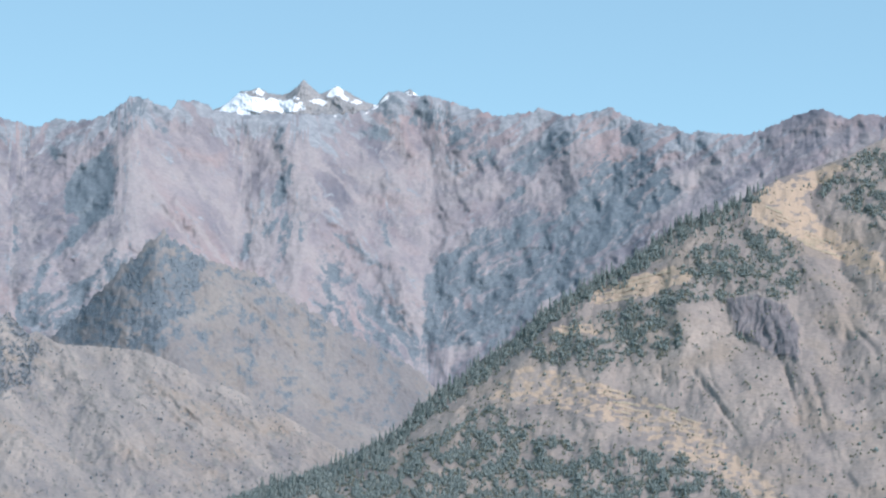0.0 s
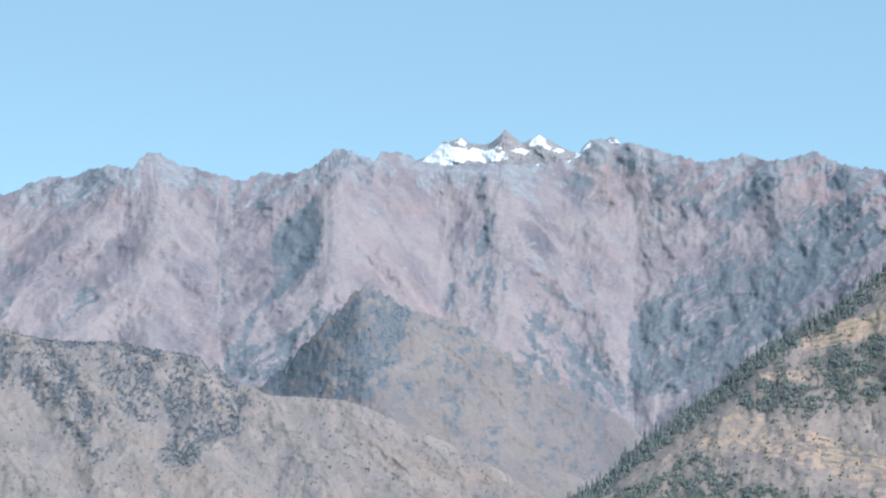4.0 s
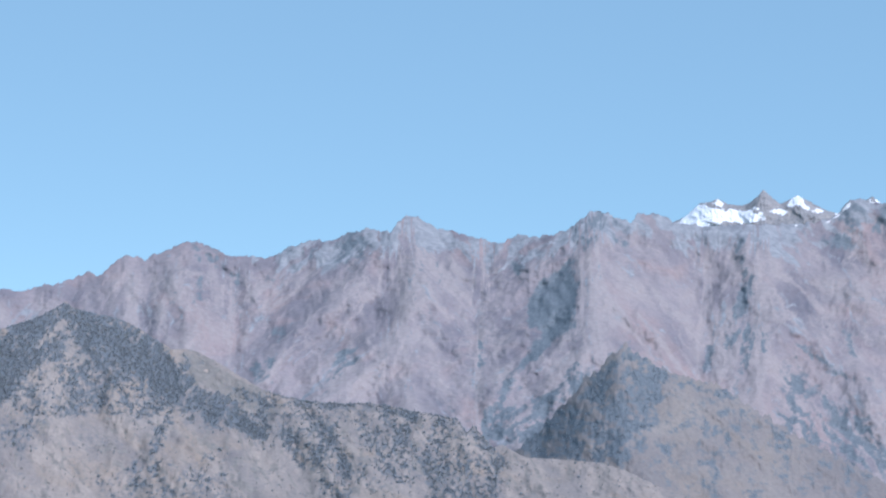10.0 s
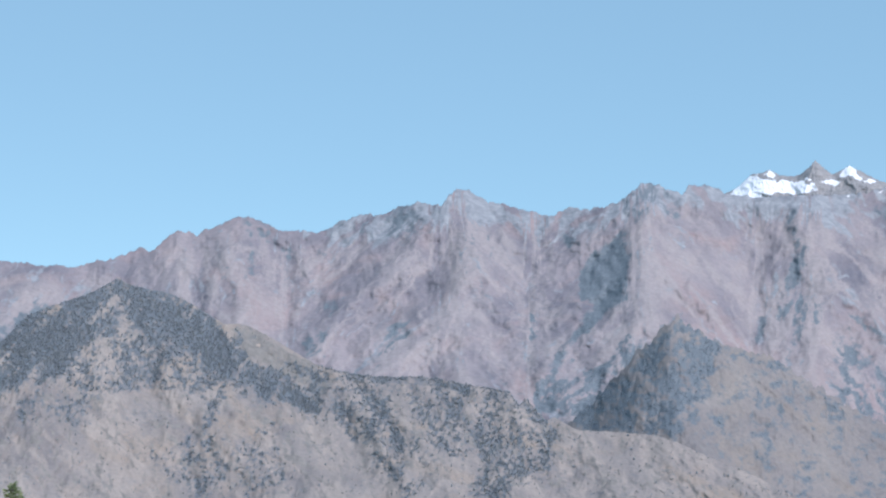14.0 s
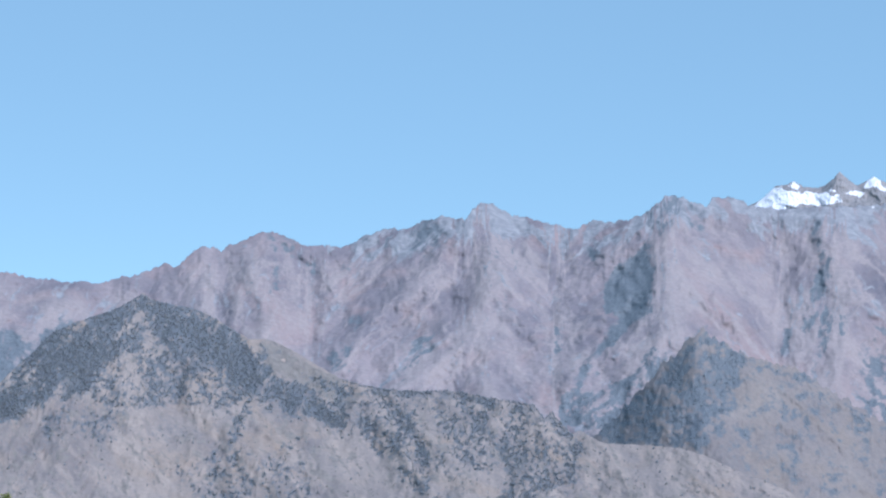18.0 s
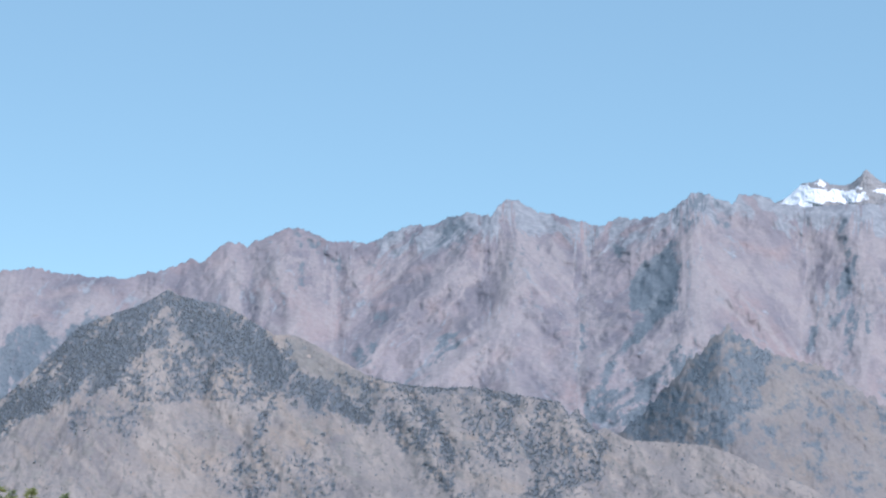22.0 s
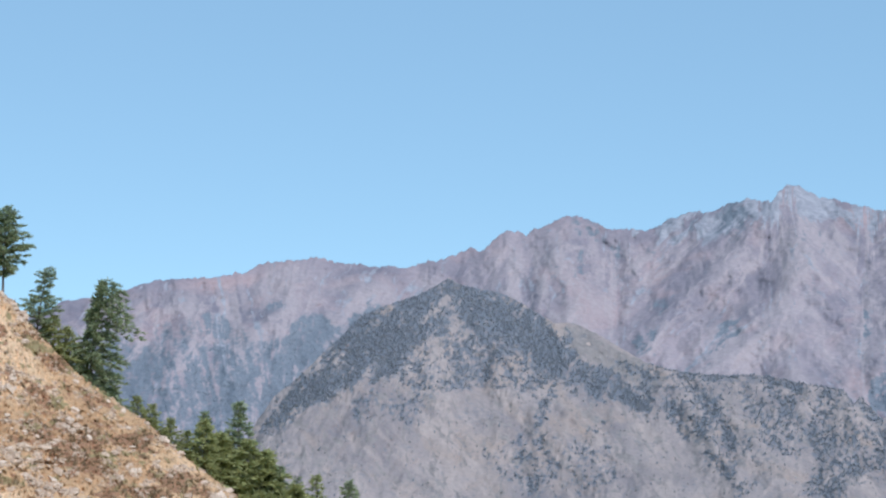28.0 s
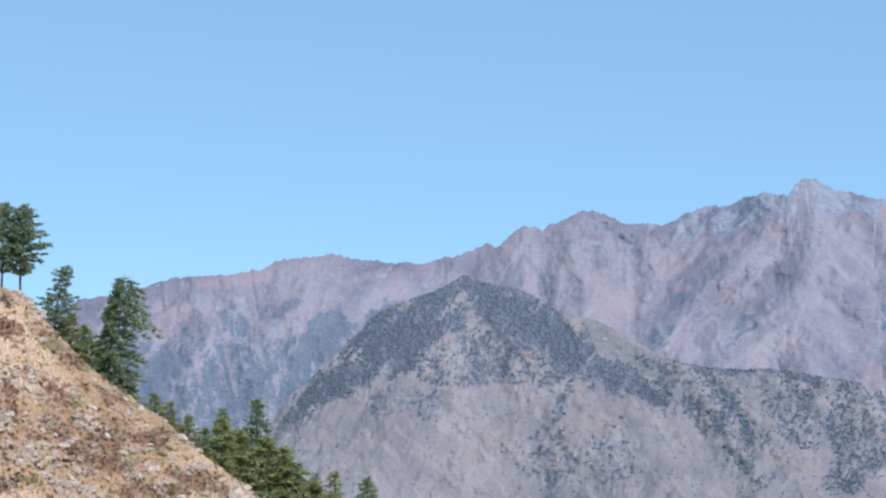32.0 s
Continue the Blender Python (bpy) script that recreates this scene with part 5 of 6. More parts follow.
def woods(name, slope, mat, count, tall, seed, floor=0.4, conical=0.7, keep=None, sparse=0.0, sides=5, low=False, thick=2.2, line=90.0):
    """Thousands of small trees over the wooded part of a slope, as one mesh."""
    rng = np.random.default_rng(seed)
    rows, cols = slope.AZ.shape
    i, j = rng.integers(4, rows - 1, count * 8), rng.integers(1, cols - 1, count * 8)
    chance = np.clip((slope.wood[i, j] - floor) * thick, 0, 1) ** 1.4
    chance = np.maximum(chance, sparse * smooth(-0.2, 0.6, fbm(slope.AZ[i, j] * 3, slope.EL[i, j] * 3, seed, 3)))
    chance = chance * smooth(line, line - 1.0, slope.EL[i, j])
    if keep is not None:
        chance = np.maximum(chance, keep[i, j])
    chosen = np.nonzero(rng.random(len(i)) < chance)[0][:count]
    i, j = i[chosen], j[chosen]
    n = len(i)
    f = rng.random((n, 1))
    base = slope.P[i, j] * (1 - f) + slope.P[i, j + 1] * f
    h = tall * rng.uniform(0.55, 1.3, n)
    cone = rng.random(n) < conical
    w = np.where(cone, 0.2, 0.42) * h * rng.uniform(0.8, 1.25, n)
    spin = rng.random(n) * 6.28
    rings = [(-0.1, 0.8), (0.4, 0.85)] if low else [(-0.1, 0.75), (0.28, 1.0), (0.62, 0.55)]
    last = len(rings) - 1
    V = np.zeros((n, sides * len(rings) + 1, 3))
    for k, (up, wide) in enumerate(rings):
        for q in range(sides):
            a = spin + q * 2 * np.pi / sides + 0.5 * k
            r = w * wide * rng.uniform(0.65, 1.3, n) * np.where(cone, 1.0, (0.95, 1.1, 1.35)[k])
            V[:, k * sides + q] = base + np.stack([r * np.cos(a), r * np.sin(a), h * up * np.where(cone, 1, 0.9) * rng.uniform(0.9, 1.1, n)], -1)
    V[:, -1] = base + np.stack([rng.normal(0, 0.03, n) * h, rng.normal(0, 0.03, n) * h, h * np.where(cone, 1.05, 0.85)], -1)
    tri = []
    for k in range(last):
        for q in range(sides):
            a, b = k * sides + q, k * sides + (q + 1) % sides
            tri += [(a, b, b + sides), (a, b + sides, a + sides)]
    tri += [(last * sides + q, last * sides + (q + 1) % sides, (last + 1) * sides) for q in range(sides)]
    F = np.array(tri)[None] + (np.arange(n) * (sides * (last + 1) + 1))[:, None, None]
    return mesh_object(name, V.reshape(-1, 3), F.reshape(-1, 3), mat, smoothed=False)


crest_band = 0.95 * smooth(0.6, 0.15, ridge.depth) * smooth(-6.5, -4, ridge.AZ) * smooth(8.6, 7.4, ridge.AZ)
ridge_all, ridge_crest = ridge.wood, 0 * ridge.wood
ridge.wood = ridge_crest
tagged(woods("crest_forest", ridge, hazed_ridge_needles, 5000, 5.0, 5, 0.36, 0.9, crest_band, 0.0, 4), "tall dark green conifers along the crest of the terraced ridge", "forest", kind="stuff")
ridge.wood = ridge_all
tagged(woods("ridge_forest", ridge, hazed_ridge_needles, 21000, 3.2, 25, 0.32, 0.6, None, 0.014, 4, True, 1.7), "dense dark green conifers and scrub on the terraced ridge", "forest", kind="stuff")
shoulder_band = 0.75 * smooth(0.09, 0.03, mid.depth) * smooth(-16.6, -15.6, mid.AZ) * smooth(-10.2, -11.0, mid.AZ)
tagged(woods("mountain_forest", mid, mid_needles, 24000, 3.2, 6, 0.36, 0.7, shoulder_band, 0.012, 4, True, 1.25), "blue-green woodland over the middle mountain, paled by haze in its colour", "forest", kind="stuff")


# scrub paled, range needles also blued: haze painted into their colour
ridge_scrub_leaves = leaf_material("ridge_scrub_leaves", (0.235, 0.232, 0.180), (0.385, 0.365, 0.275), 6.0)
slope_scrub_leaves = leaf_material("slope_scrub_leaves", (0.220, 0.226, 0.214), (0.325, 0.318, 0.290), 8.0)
hazed_range_needles = leaf_material("hazed_range_needles", (0.235, 0.265, 0.290), (0.330, 0.360, 0.385), 10.0)
tagged(woods("range_forest", far, hazed_range_needles, 14000, 2.5, 17, 0.42, 0.7, None, 0.0, 4, True, 1.3, 5.6), "conifer forest low on the mountain range, blued by haze in its colour", "forest", kind="stuff")
tagged(woods("spur_forest", horn, hazed_range_needles, 5000, 2.2, 18, 0.42, 0.6, None, 0.01, 4, True, 1.3), "forest over the mountain spur, blued by haze in its colour", "forest", kind="stuff")
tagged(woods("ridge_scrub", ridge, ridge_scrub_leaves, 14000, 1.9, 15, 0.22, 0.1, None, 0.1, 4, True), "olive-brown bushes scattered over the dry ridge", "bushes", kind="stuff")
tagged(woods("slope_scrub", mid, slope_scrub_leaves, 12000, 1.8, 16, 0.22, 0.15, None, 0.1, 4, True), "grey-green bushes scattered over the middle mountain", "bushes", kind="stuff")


def part(name, verts, faces, mat, parent, label="", smoothed=True):
    ob = mesh_object(name, np.array(verts, float), np.array(faces), mat, smoothed)
    ob.parent = parent
    return tagged(ob, label) if label else ob


def tube(points, radii, sides=7):
    V, F = [], []
    points = [Vector(q) for q in points]
    for k, (q, r) in enumerate(zip(points, radii)):
        d = (points[min(k + 1, len(points) - 1)] - points[max(k - 1, 0)]).normalized()
        x = d.orthogonal().normalized()
        y = d.cross(x)
        V += [q + x * (r * math.cos(6.2832 * a / sides)) + y * (r * math.sin(6.2832 * a / sides)) for a in range(sides)]
        if k:
            F += [((k - 1) * sides + a, (k - 1) * sides + (a + 1) % sides, k * sides + (a + 1) % sides, k * sides + a) for a in range(sides)]
    return [tuple(v) for v in V], F


PROFILES = {  # how far the limbs reach, from the lowest limb to the top
    "cone": ([0, 0.12, 0.5, 1], [0.8, 1.0, 0.58, 0.05]),
    "pine": ([0, 0.12, 0.28, 0.42, 0.6, 0.8, 1], [0.15, 0.45, 0.8, 1.0, 0.72, 0.5, 0.1]),
    "ragged": ([0, 0.15, 0.35, 0.5, 0.58, 0.7, 0.85, 1], [0.5, 0.9, 0.75, 1.0, 0.55, 0.4, 0.5, 0.12]),
    "broken": ([0, 0.15, 0.35, 0.5, 0.56, 0.7, 0.85, 1], [1.0, 1.0, 0.75, 0.42, 0.75, 0.9, 0.7, 0.3]),
}
RISES = {"cone": (-0.2, 0.5), "pine": (0.1, 0.9), "ragged": (0.05, 0.7), "broken": (-0.3, 0.4)}


def conifer(name, tall, spread, bare, mat, seed, limbs=46, sprays=9, shape="cone", lean=(0, 0), fine=1.0):
    """A conifer: a tapered trunk, limbs in loose whorls, and sprays of needles along every limb with gaps between. lean: metres by which the top stands off the foot."""
    rng = random.Random(seed)
    root = new(name)
    spine = lambda u: Vector((lean[0] * u ** 2.2 + 0.12 * math.sin(5 * u + seed), lean[1] * u ** 2.2, tall * u))
    V, F = tube([spine(u) - Vector((0, 0, 0.6 if u == 0 else 0)) for u in (0, 0.15, 0.35, 0.6, 0.82, 1.0)], [tall * k for k in (0.016, 0.013, 0.011, 0.008, 0.005, 0.0015)])
    part("trunk", V, F, bark, root)
    LV, LF, NV, NF = [], [], [], []
    for k in range(limbs):
        v = (k + rng.random()) / limbs
        u = bare + (0.985 - bare) * v
        wide = float(np.interp(v, *PROFILES[shape]))
        length = spread * wide * rng.uniform(0.62, 1.12)
        a = k * 2.4 + rng.uniform(-0.5, 0.5)
        if shape == "broken" and v > 0.5:  # the crown hangs over to one side
            length *= 0.75 + 0.55 * math.cos(a - 0.5)
        low, high = RISES[shape]
        rise = low + (high - low) * v + rng.uniform(-0.12, 0.12)
        start, way = spine(u), Vector((math.cos(a), math.sin(a), rise)).normalized()
        droop = (-0.45 if shape == "broken" and v > 0.5 else -0.15) * length
        reach = lambda s: start + way * (length * s) + Vector((0, 0, droop * s * s))
        tv, tf = tube([reach(0), reach(0.5), reach(1)], [0.0042 * tall * (1 - 0.5 * v), 0.003 * tall * (1 - 0.5 * v), 0.0008 * tall], 4)
        LF += [tuple(i + len(LV) for i in q) for q in tf]
        LV += tv
        count = max(4, int(sprays * wide * 1.1))
        for q in range(count):
            s = 0.22 + 0.82 * (q + rng.random()) / count
            c = reach(s) + Vector((rng.uniform(-1, 1), rng.uniform(-1, 1), rng.uniform(-0.5, 0.35))) * (0.1 * spread * (1.25 - 0.6 * s))
            size = spread * fine * rng.uniform(0.12, 0.22) * (1.0 - 0.25 * v)
            for blade in range(8):
                d = Vector((rng.gauss(0, 0.9) + 1.3 * way.x, rng.gauss(0, 0.9) + 1.3 * way.y, rng.gauss(0.1, 0.4)))
                d = d.normalized() * size * rng.uniform(0.7, 1.4)
                w = d.cross(Vector((rng.gauss(0, 1), rng.gauss(0, 1), rng.gauss(0, 1)))).normalized() * size * 0.13
                n = len(NV)
                NV += [tuple(c - w), tuple(c + w), tuple(c + d * 0.7 + w * 1.2), tuple(c + d)]
                NF += [(n, n + 1, n + 2), (n, n + 2, n + 3)]
    tagged(part("branchwork", LV, LF, bark, root), kind="stuff")
    tagged(part("crown", NV, NF, mat, root, smoothed=False), kind="stuff")
    return root


def hill_spot(t_az, el_drop, behind):
    """A spot just behind the crest of the near hillside, sunk a little into the ground there."""
    j = int(np.clip(np.searchsorted(hill.az, t_az), 1, len(hill.az) - 1))
    crest = hill.P[-1, j]
    r = math.hypot(crest[0], crest[1])
    f = behind / 120.0
    z = crest[2] - (crest[2] + 80) * max(f ** 1.1, 0.6 * f) - el_drop
    k = (r + behind) / r
    return Vector((crest[0] * k, crest[1] * k, z)), r + behind


TREES = [  # foot azimuth, top elevation, metres behind the crest, kind, label
    ([(-32.98, 7.94), (-32.52, 7.91), (-31.62, 6.42), (-30.26, 6.14), (-31.25, 5.22), (-30.87, 4.93), (-29.07, 3.25), (-28.72, 3.04)], "upper"),
    ([(-28.26, 2.70), (-27.87, 2.40), (-27.41, 2.89), (-26.54, 3.16), (-26.96, 2.12), (-26.05, 1.74), (-25.68, 1.55), (-25.25, 0.77)], "middle"),
    ([(-27.40, 2.66), (-26.97, 2.34), (-26.32, 2.16), (-25.89, 1.92), (-25.50, 1.55), (-25.08, 1.09), (-24.70, 0.74)], "thicket"),
    ([(-25.03, 1.29), (-24.54, 1.34), (-23.74, 1.19)], "lower"),
]
KINDS = {"upper": ("pine", "pine", "ragged", "big", "shrub", "shrub", "shrub", "shrub"), "middle": ("shrub", "shrub", "cone", "cone", "olive", "cone", "cone", "olive"), "thicket": ("shrub", "olive", "olive", "olive", "cone", "olive", "olive"), "lower": ("slim", "thin", "cone")}
BEHIND = {"pine": 1.5, "ragged": 4.0, "big": 3.0, "shrub": 3.5, "cone": 7.0, "olive": 6.0, "slim": 9.0, "thin": 9.0}
LABELS = {"pine": "tall pine with a bare lower trunk above the stony slope", "ragged": "ragged wind-bent conifer behind the stony slope", "big": "dark dense conifer with drooping broken limbs",
          "shrub": "bushy young conifer beside the stony slope", "cone": "tall green conifer with layered limbs", "olive": "sunlit olive-green bushy conifer", "slim": "slim dark conifer top", "thin": "sparse thin-limbed conifer with open crown"}
number = 0
for spots, place in TREES:
    for (az, top), kind in zip(spots, KINDS[place]):
        number += 1
        foot, r = hill_spot(az, 0.3, BEHIND[kind])
        tall = EYE + r * math.tan(radians(top)) - foot.z
        wide = {"pine": 0.33, "ragged": 0.31, "big": 0.33, "shrub": 0.55, "cone": 0.34, "olive": 0.6, "slim": 0.2, "thin": 0.27}[kind]
        right = Vector((math.cos(radians(az)), -math.sin(radians(az)), 0))
        over = right * tall * {"pine": 0.03, "ragged": 0.13, "big": 0.1}.get(kind, 0.0)
        tree = conifer("conifer_tree", tall, tall * wide, {"pine": 0.25, "ragged": 0.06, "big": 0.05, "shrub": 0.02, "cone": 0.05, "olive": 0.03, "slim": 0.2, "thin": 0.15}[kind],
                       olive_needles if kind in ("olive", "shrub", "thin") else near_needles, 100 + number, {"pine": 78, "big": 115, "cone": 90, "olive": 75, "ragged": 70}.get(kind, 56), {"pine": 24, "big": 24, "ragged": 22, "cone": 17}.get(kind, 13),
                       {"pine": "pine", "ragged": "ragged", "big": "broken", "slim": "ragged"}.get(kind, "cone"), (over.x, over.y), {"pine": 0.72, "big": 0.72, "ragged": 0.8, "cone": 0.8}.get(kind, 1.0))
        tree.matrix_world = Matrix.Translation(foot)
        tagged(tree, LABELS[kind], "tree", "trees along the hillside")


# ---- conifers that stand out along the crest of the terraced ridge ----
def far_conifer(name, tall, half, tiers, mat, seed):
    rng = random.Random(seed)
    root = new(name)
    V, F = tube([(0, 0, -0.8), (0, 0, tall * 0.4), (0, 0, tall * 0.95)], [tall * 0.018, tall * 0.012, tall * 0.003], 5)
    part("trunk", V, F, bark, root)
    V, F, sides = [], [], 8
    for k in range(tiers):
        u = 0.1 + 0.8 * k / tiers
        n, r = len(V), half * (1 - u) ** 0.85 + 0.1
        x, y = rng.gauss(0, 0.05) * half, rng.gauss(0, 0.05) * half
        V += [(x + r * rng.uniform(0.6, 1.25) * math.cos(6.2832 * q / sides + k), y + r * rng.uniform(0.6, 1.25) * math.sin(6.2832 * q / sides + k), tall * u - rng.uniform(0.0, 0.05) * tall) for q in range(sides)]
        V.append((x, y, tall * min(1.0, u + 1.5 / tiers)))
        F += [(n + q, n + (q + 1) % sides, n + sides) for q in range(sides)]
    part("crown", V, F, mat, root, smoothed=False)
    return root


tree_rng = random.Random(12)
kinds = [tagged(far_conifer("conifer_tree", tall, half, tiers, hazed_ridge_needles, 300 + k), "dark green conifer on the crest of the terraced ridge", "tree", "conifers along the ridge crest")
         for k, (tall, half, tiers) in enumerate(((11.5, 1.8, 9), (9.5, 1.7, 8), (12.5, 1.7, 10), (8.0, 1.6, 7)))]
for k in range(230):
    az = tree_rng.uniform(-4.6, 8.0) if k > 3 else (-2.0, 0.4, 2.5, 4.1)[k]
    top = float(np.interp(az, ridge.az, ridge.top))
    spot = ridge.at(az, top - tree_rng.random() ** 2 * (0.32 if az < 5.6 else 0.1) - 0.01)
    m = Matrix.Translation(spot) @ pose(0, 0, 0, 0, 0, tree_rng.uniform(0, 360))
    if k < 4:
        kinds[k].matrix_world = m
    else:
        copy_thing(kinds[tree_rng.randrange(4)], m)

# ---- the hillside's stones, tufts and low scrub ----
stone_mat, nd, lk, p = material("pale_stone", 0.9)
info = nd.new("ShaderNodeObjectInfo")
c = ramp(nd, lk, info.outputs["Random"], [(0.0, (0.38, 0.265, 0.175)), (0.5, (0.58, 0.43, 0.295)), (1.0, (0.82, 0.645, 0.475))])
c = mixed(nd, lk, 0.45, c, ramp(nd, lk, grain(nd, lk, 2.2, 6, 0.5), [(0.3, (0.26, 0.185, 0.12)), (0.7, (0.74, 0.59, 0.44))]))
lk.new(c, p.inputs["Base Color"])
bump(nd, lk, p, grain(nd, lk, 5, 6), 0.5, 0.08)
straw = leaf_material("dry_tufts", (0.42, 0.275, 0.150), (0.72, 0.53, 0.33), 1.5)
scrub = leaf_material("low_scrub", (0.30, 0.215, 0.120), (0.48, 0.35, 0.20), 1.0)


def stone_mesh(seed):
    rng = random.Random(seed)
    bm = bmesh.new()
    bmesh.ops.create_icosphere(bm, subdivisions=1, radius=1.0)
    squash = (rng.uniform(0.8, 1.3), rng.uniform(0.7, 1.1), rng.uniform(0.5, 0.85))
    for v in bm.verts:
        k = 1 + rng.uniform(-0.28, 0.28)
        v.co = Vector((v.co.x * squash[0] * k, v.co.y * squash[1] * k, v.co.z * squash[2] * k))
    me = bpy.data.meshes.new("stone")
    bm.to_mesh(me)
    bm.free()
    me.materials.append(stone_mat)
    return me


stones = [stone_mesh(k) for k in range(7)]
stone_rng = np.random.default_rng(8)
rows, cols = hill.AZ.shape
seen = np.nonzero((hill.AZ > -34.5) & (hill.AZ < -23.2) & (hill.EL > -0.3) & (np.arange(rows)[:, None] > 5))
weight = 0.25 + hill.rock[seen] * 1.2
picked = stone_rng.choice(len(seen[0]), 290, replace=False, p=weight / weight.sum())
for q in picked:
    size = 0.2 + 0.7 * stone_rng.random() ** 3
    ob = new("stone", stones[stone_rng.integers(7)])
    ob.matrix_world = Matrix.Translation(hill.P[seen[0][q], seen[1][q]] + np.array([0, 0, 0.1 * size])) @ pose(0, 0, 0, stone_rng.uniform(-25, 25), stone_rng.uniform(-25, 25), stone_rng.uniform(0, 360)) @ Matrix.Scale(size, 4)
    tagged(ob, "pale weathered stone lying in dry hillside grass", "stone", "stones on the hillside")


def block_mesh(seed):
    """An angular slab of weathered rock."""
    rng = random.Random(seed)
    bm = bmesh.new()
    bmesh.ops.create_cube(bm, size=1.0)
    bmesh.ops.subdivide_edges(bm, edges=bm.edges[:], cuts=1, use_grid_fill=True)
    for v in bm.verts:
        v.co = Vector((v.co.x * 1.5, v.co.y * 1.0, v.co.z * 0.8)) * (1 + rng.uniform(-0.2, 0.2)) + Vector((rng.uniform(-0.1, 0.1), rng.uniform(-0.1, 0.1), rng.uniform(-0.08, 0.08)))
    bmesh.ops.bevel(bm, geom=bm.edges[:], offset=0.05, segments=1, affect="EDGES")
    me = bpy.data.meshes.new("slab")
    bm.to_mesh(me)
    bm.free()
    me.materials.append(stone_mat)
    return me


slabs = [block_mesh(40 + k) for k in range(6)]
slab_rng = random.Random(21)
for middle, spread, count in (([(-31.94, 1.77)], (0.95, 0.6), 36), ([(-32.25, 3.54)], (0.29, 0.53), 16), ([(-32.86, 2.64)], (0.3, 0.32), 14), ([(-31.12, 0.83)], (0.46, 0.3), 20), ([(-26.86, 0.55)], (0.51, 0.24), 18), ([(-29.2, 1.39)], (0.28, 0.26), 12), ([(-33.07, 3.76)], (0.5, 0.35), 20), ([(-31.94, 0.51)], (0.28, 0.2), 10), ([(-30.71, 2.5)], (0.41, 0.38), 14), ([(-28.35, 2.15)], (0.38, 0.29), 10), ([(-32.02, 5.21)], (0.3, 0.35), 12)):
    az0, el0 = middle[0]
    heap = new("rock_outcrop")
    heap.location = hill.at(az0, el0)
    tagged(heap, "pale broken rock outcrop on the dry hillside", "rock outcrop", "outcrops on the hillside")
    for k in range(count):
        az, el = az0 + slab_rng.gauss(0, 0.5) * spread[0], el0 + slab_rng.gauss(0, 0.5) * spread[1]
        crest = float(np.interp(az, hill.az, hill.top))
        at = hill.at(az, min(el, crest - 0.02))
        ob = new("slab", slabs[slab_rng.randrange(6)])
        ob.parent = heap
        size = 0.35 + 0.75 * slab_rng.random() ** 1.6
        ob.matrix_local = Matrix.Translation(at - heap.location) @ pose(0, 0, 0, slab_rng.uniform(-20, 20), slab_rng.uniform(-20, 35), slab_rng.uniform(0, 360)) @ Matrix.Scale(size, 4)


def litter(name, count, seed, blades, length, thin, mat, chance, up=0.6):
    """Tufts of narrow blades over the hillside, as one mesh."""
    rng = np.random.default_rng(seed)
    w = chance[seen] + 1e-6
    q = rng.choice(len(seen[0]), count, p=w / w.sum())
    base = hill.P[seen[0][q], seen[1][q]] + rng.normal(0, 0.12, (count, 3)) * (1, 1, 0)
    size = length * rng.uniform(0.5, 1.3, (count, 1, 1))
    d = rng.normal(0, 0.6, (count, blades, 3))
    d[..., 2] = np.abs(d[..., 2]) * 0.5 + up
    d = d / np.linalg.norm(d, axis=-1, keepdims=True) * size
    side = np.cross(d, rng.normal(0, 1, (count, blades, 3)))
    side = side / np.linalg.norm(side, axis=-1, keepdims=True) * size * thin
    b = base[:, None, :] - np.array([0, 0, 0.05])
    V = np.stack([b - side + 0 * d, b + side + 0 * d, b + d], 2).reshape(-1, 3)
    return tagged(mesh_object(name, V, np.arange(len(V)).reshape(-1, 3), mat, False), kind="stuff")


tagged(litter("grass_tufts", 6000, 3, 6, 0.34, 0.13, straw, (1.1 - hill.rock) * (0.15 + smooth(-0.2, 0.6, fbm(hill.AZ * 1.3, hill.EL * 1.8, 155, 4)))), "dry straw-coloured grass tufts covering the hillside", "grass")
tagged(litter("low_scrub", 1500, 4, 12, 0.55, 0.2, scrub, hill.wood ** 2), "low brown-green scrub on the hillside", "scrub")
small = np.random.default_rng(15)
n = 5000
heaped = (weight - 0.2) ** 3
q = small.choice(len(seen[0]), n, p=heaped / heaped.sum())
shape = np.array([(1, 0, 0), (0, 1, 0), (-1, 0, 0), (0, -1, 0), (0.1, 0.1, 0.9), (0, 0, -0.8)])
turn_faces = np.array([(0, 1, 4), (1, 2, 4), (2, 3, 4), (3, 0, 4), (1, 0, 5), (2, 1, 5), (3, 2, 5), (0, 3, 5)])
V = hill.P[seen[0][q], seen[1][q]][:, None, :] + shape[None] * small.uniform(0.6, 1.4, (n, 6, 1)) * (0.08 + 0.28 * small.random((n, 1, 1)) ** 2.5)
rubble = mesh_object("rubble", V.reshape(-1, 3), (turn_faces[None] + np.arange(n)[:, None, None] * 6).reshape(-1, 3), stone_mat, False)
tagged(rubble, "small pale stones strewn over the hillside", "rubble", kind="stuff")

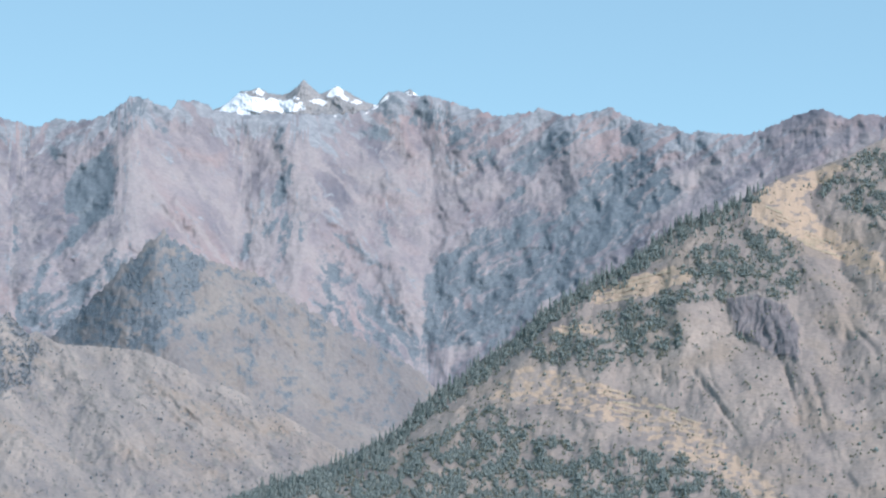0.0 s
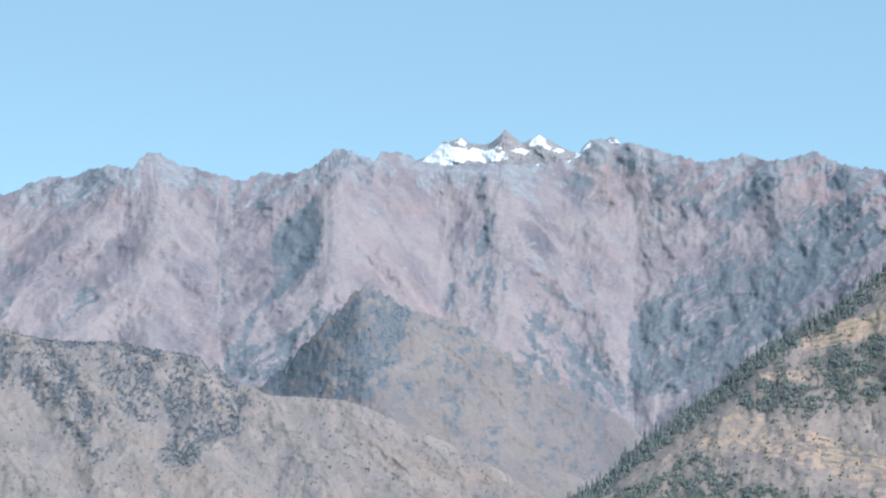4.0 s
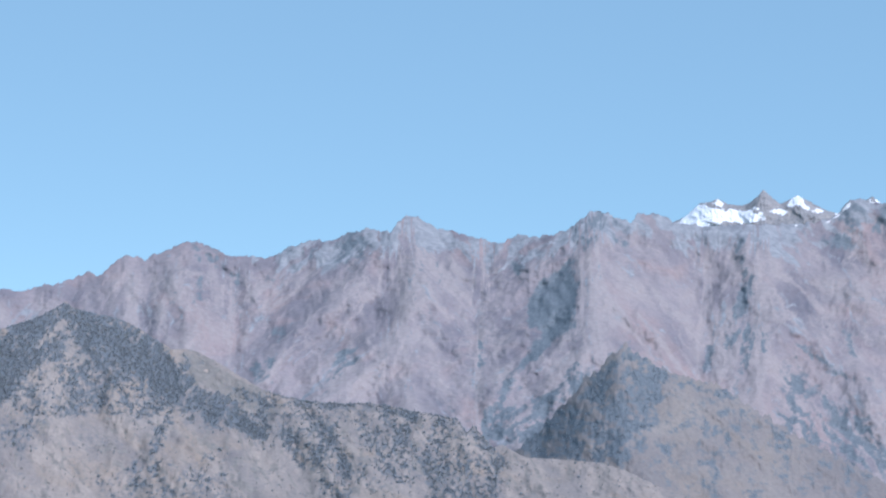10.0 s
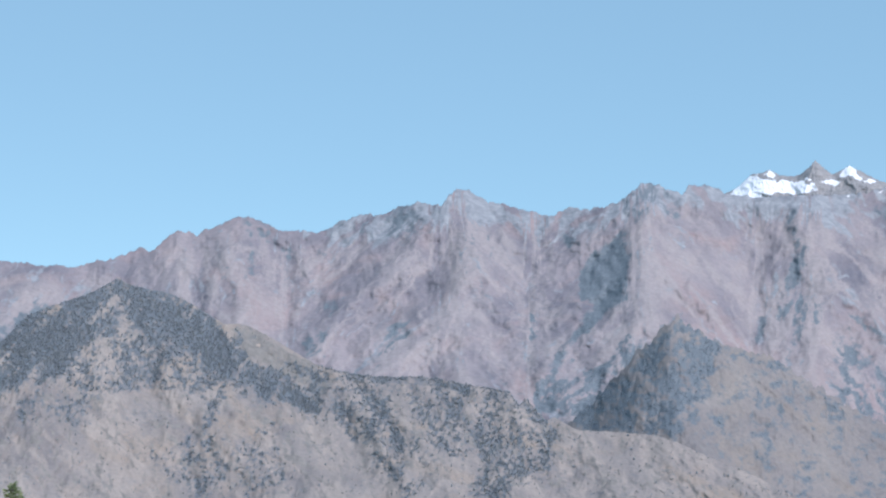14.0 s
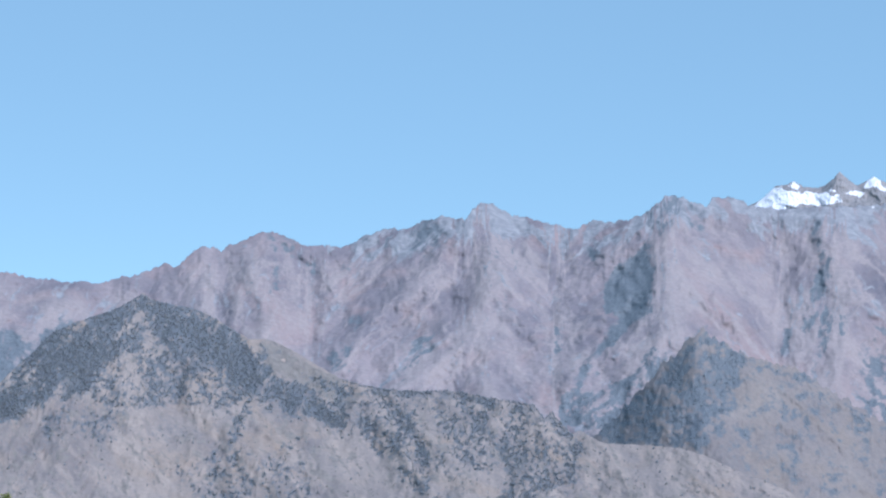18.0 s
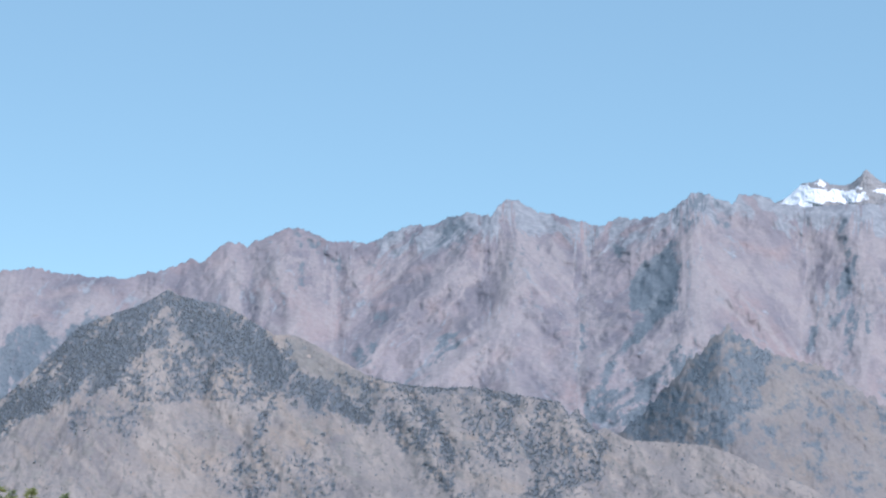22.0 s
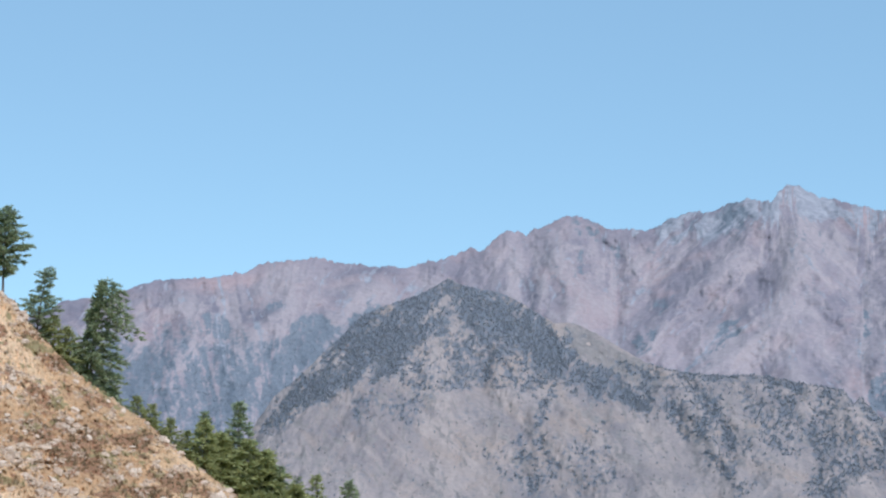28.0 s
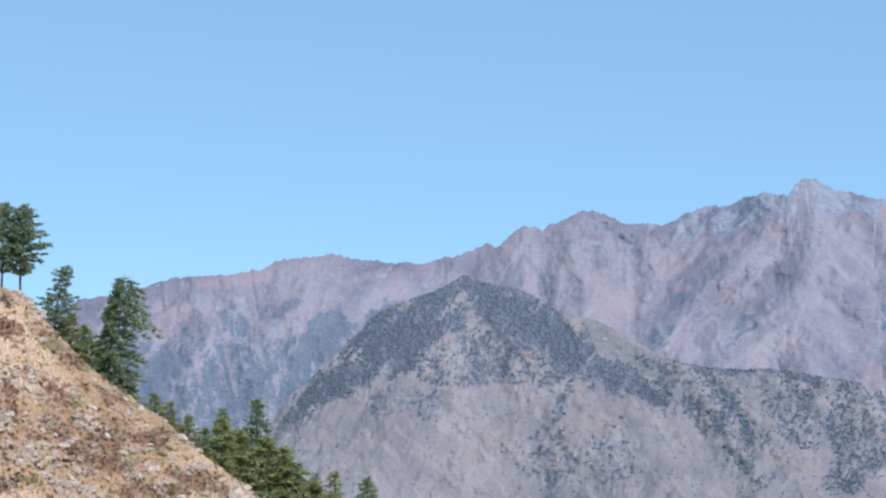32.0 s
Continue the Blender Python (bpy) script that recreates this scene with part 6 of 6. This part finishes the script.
# ---- field terraces on the ridge ----
terrace_mat, nd, lk, p = material("stubble_terrace", 0.95)
info = nd.new("ShaderNodeObjectInfo")
c = ramp(nd, lk, info.outputs["Random"], [(0.0, (0.44, 0.32, 0.23)), (0.6, (0.50, 0.365, 0.262)), (1.0, (0.38, 0.315, 0.215))])
c = mixed(nd, lk, 0.4, c, ramp(nd, lk, grain(nd, lk, 0.25, 6), [(0.3, (0.30, 0.24, 0.17)), (0.7, (0.55, 0.43, 0.31))]))
lk.new(c, p.inputs["Base Color"])
FIELDS = [  # corner directions of each terraced field, steps
    ([(8.10, 6.03), (9.36, 5.51)], [(9.07, 5.09), (10.46, 4.51)], 8),
    ([(3.96, 3.97), (5.81, 4.45)], [(3.67, 3.57), (5.24, 3.85)], 6),
    ([(2.74, 3.01), (3.81, 3.03)], [(2.81, 2.86), (3.81, 2.83)], 2),
    ([(3.51, 1.58), (4.79, 1.29)], [(3.94, 0.87), (5.35, 0.58)], 6),
    ([(5.36, 1.01), (6.77, 0.65)], [(5.78, 0.30), (7.18, 0.01)], 6),
]
field_rng = random.Random(4)
for (a0, a1), (b0, b1), steps in FIELDS:
    for k in range(steps):
        f = k / max(1, steps - 1)
        l = [a0[q] + (b0[q] - a0[q]) * f for q in (0, 1)]
        r = [a1[q] + (b1[q] - a1[q]) * f for q in (0, 1)]
        cut0 = field_rng.uniform(-0.1, 0.5)
        cut1 = cut0 + field_rng.uniform(0.3, 0.65)
        V = []
        for q in range(13):
            u = cut0 + (cut1 - cut0) * q / 12
            az, el = l[0] + (r[0] - l[0]) * u, l[1] + (r[1] - l[1]) * u + 0.02 * math.sin(4 * u + 1.7 * k) + 0.012 * math.sin(11 * u + 2.9 * k)
            high = 0.022 + 0.01 * math.sin(q * 0.7 + 2 * k)
            for de, push in ((-0.03, -0.8), (-0.028, 0.7), (high, 0.5), (high + 0.004, -0.8)):
                at = ridge.at(az, el + de)
                V.append(at + Vector((-at.x, -at.y, 0)).normalized() * push)
        F = [(4 * q + c, 4 * q + 4 + c, 4 * q + 4 + (c + 1) % 4, 4 * q + (c + 1) % 4) for q in range(12) for c in range(4)]
        part("terrace", [tuple(v) for v in V], F, terrace_mat, terraced_ridge, smoothed=False)
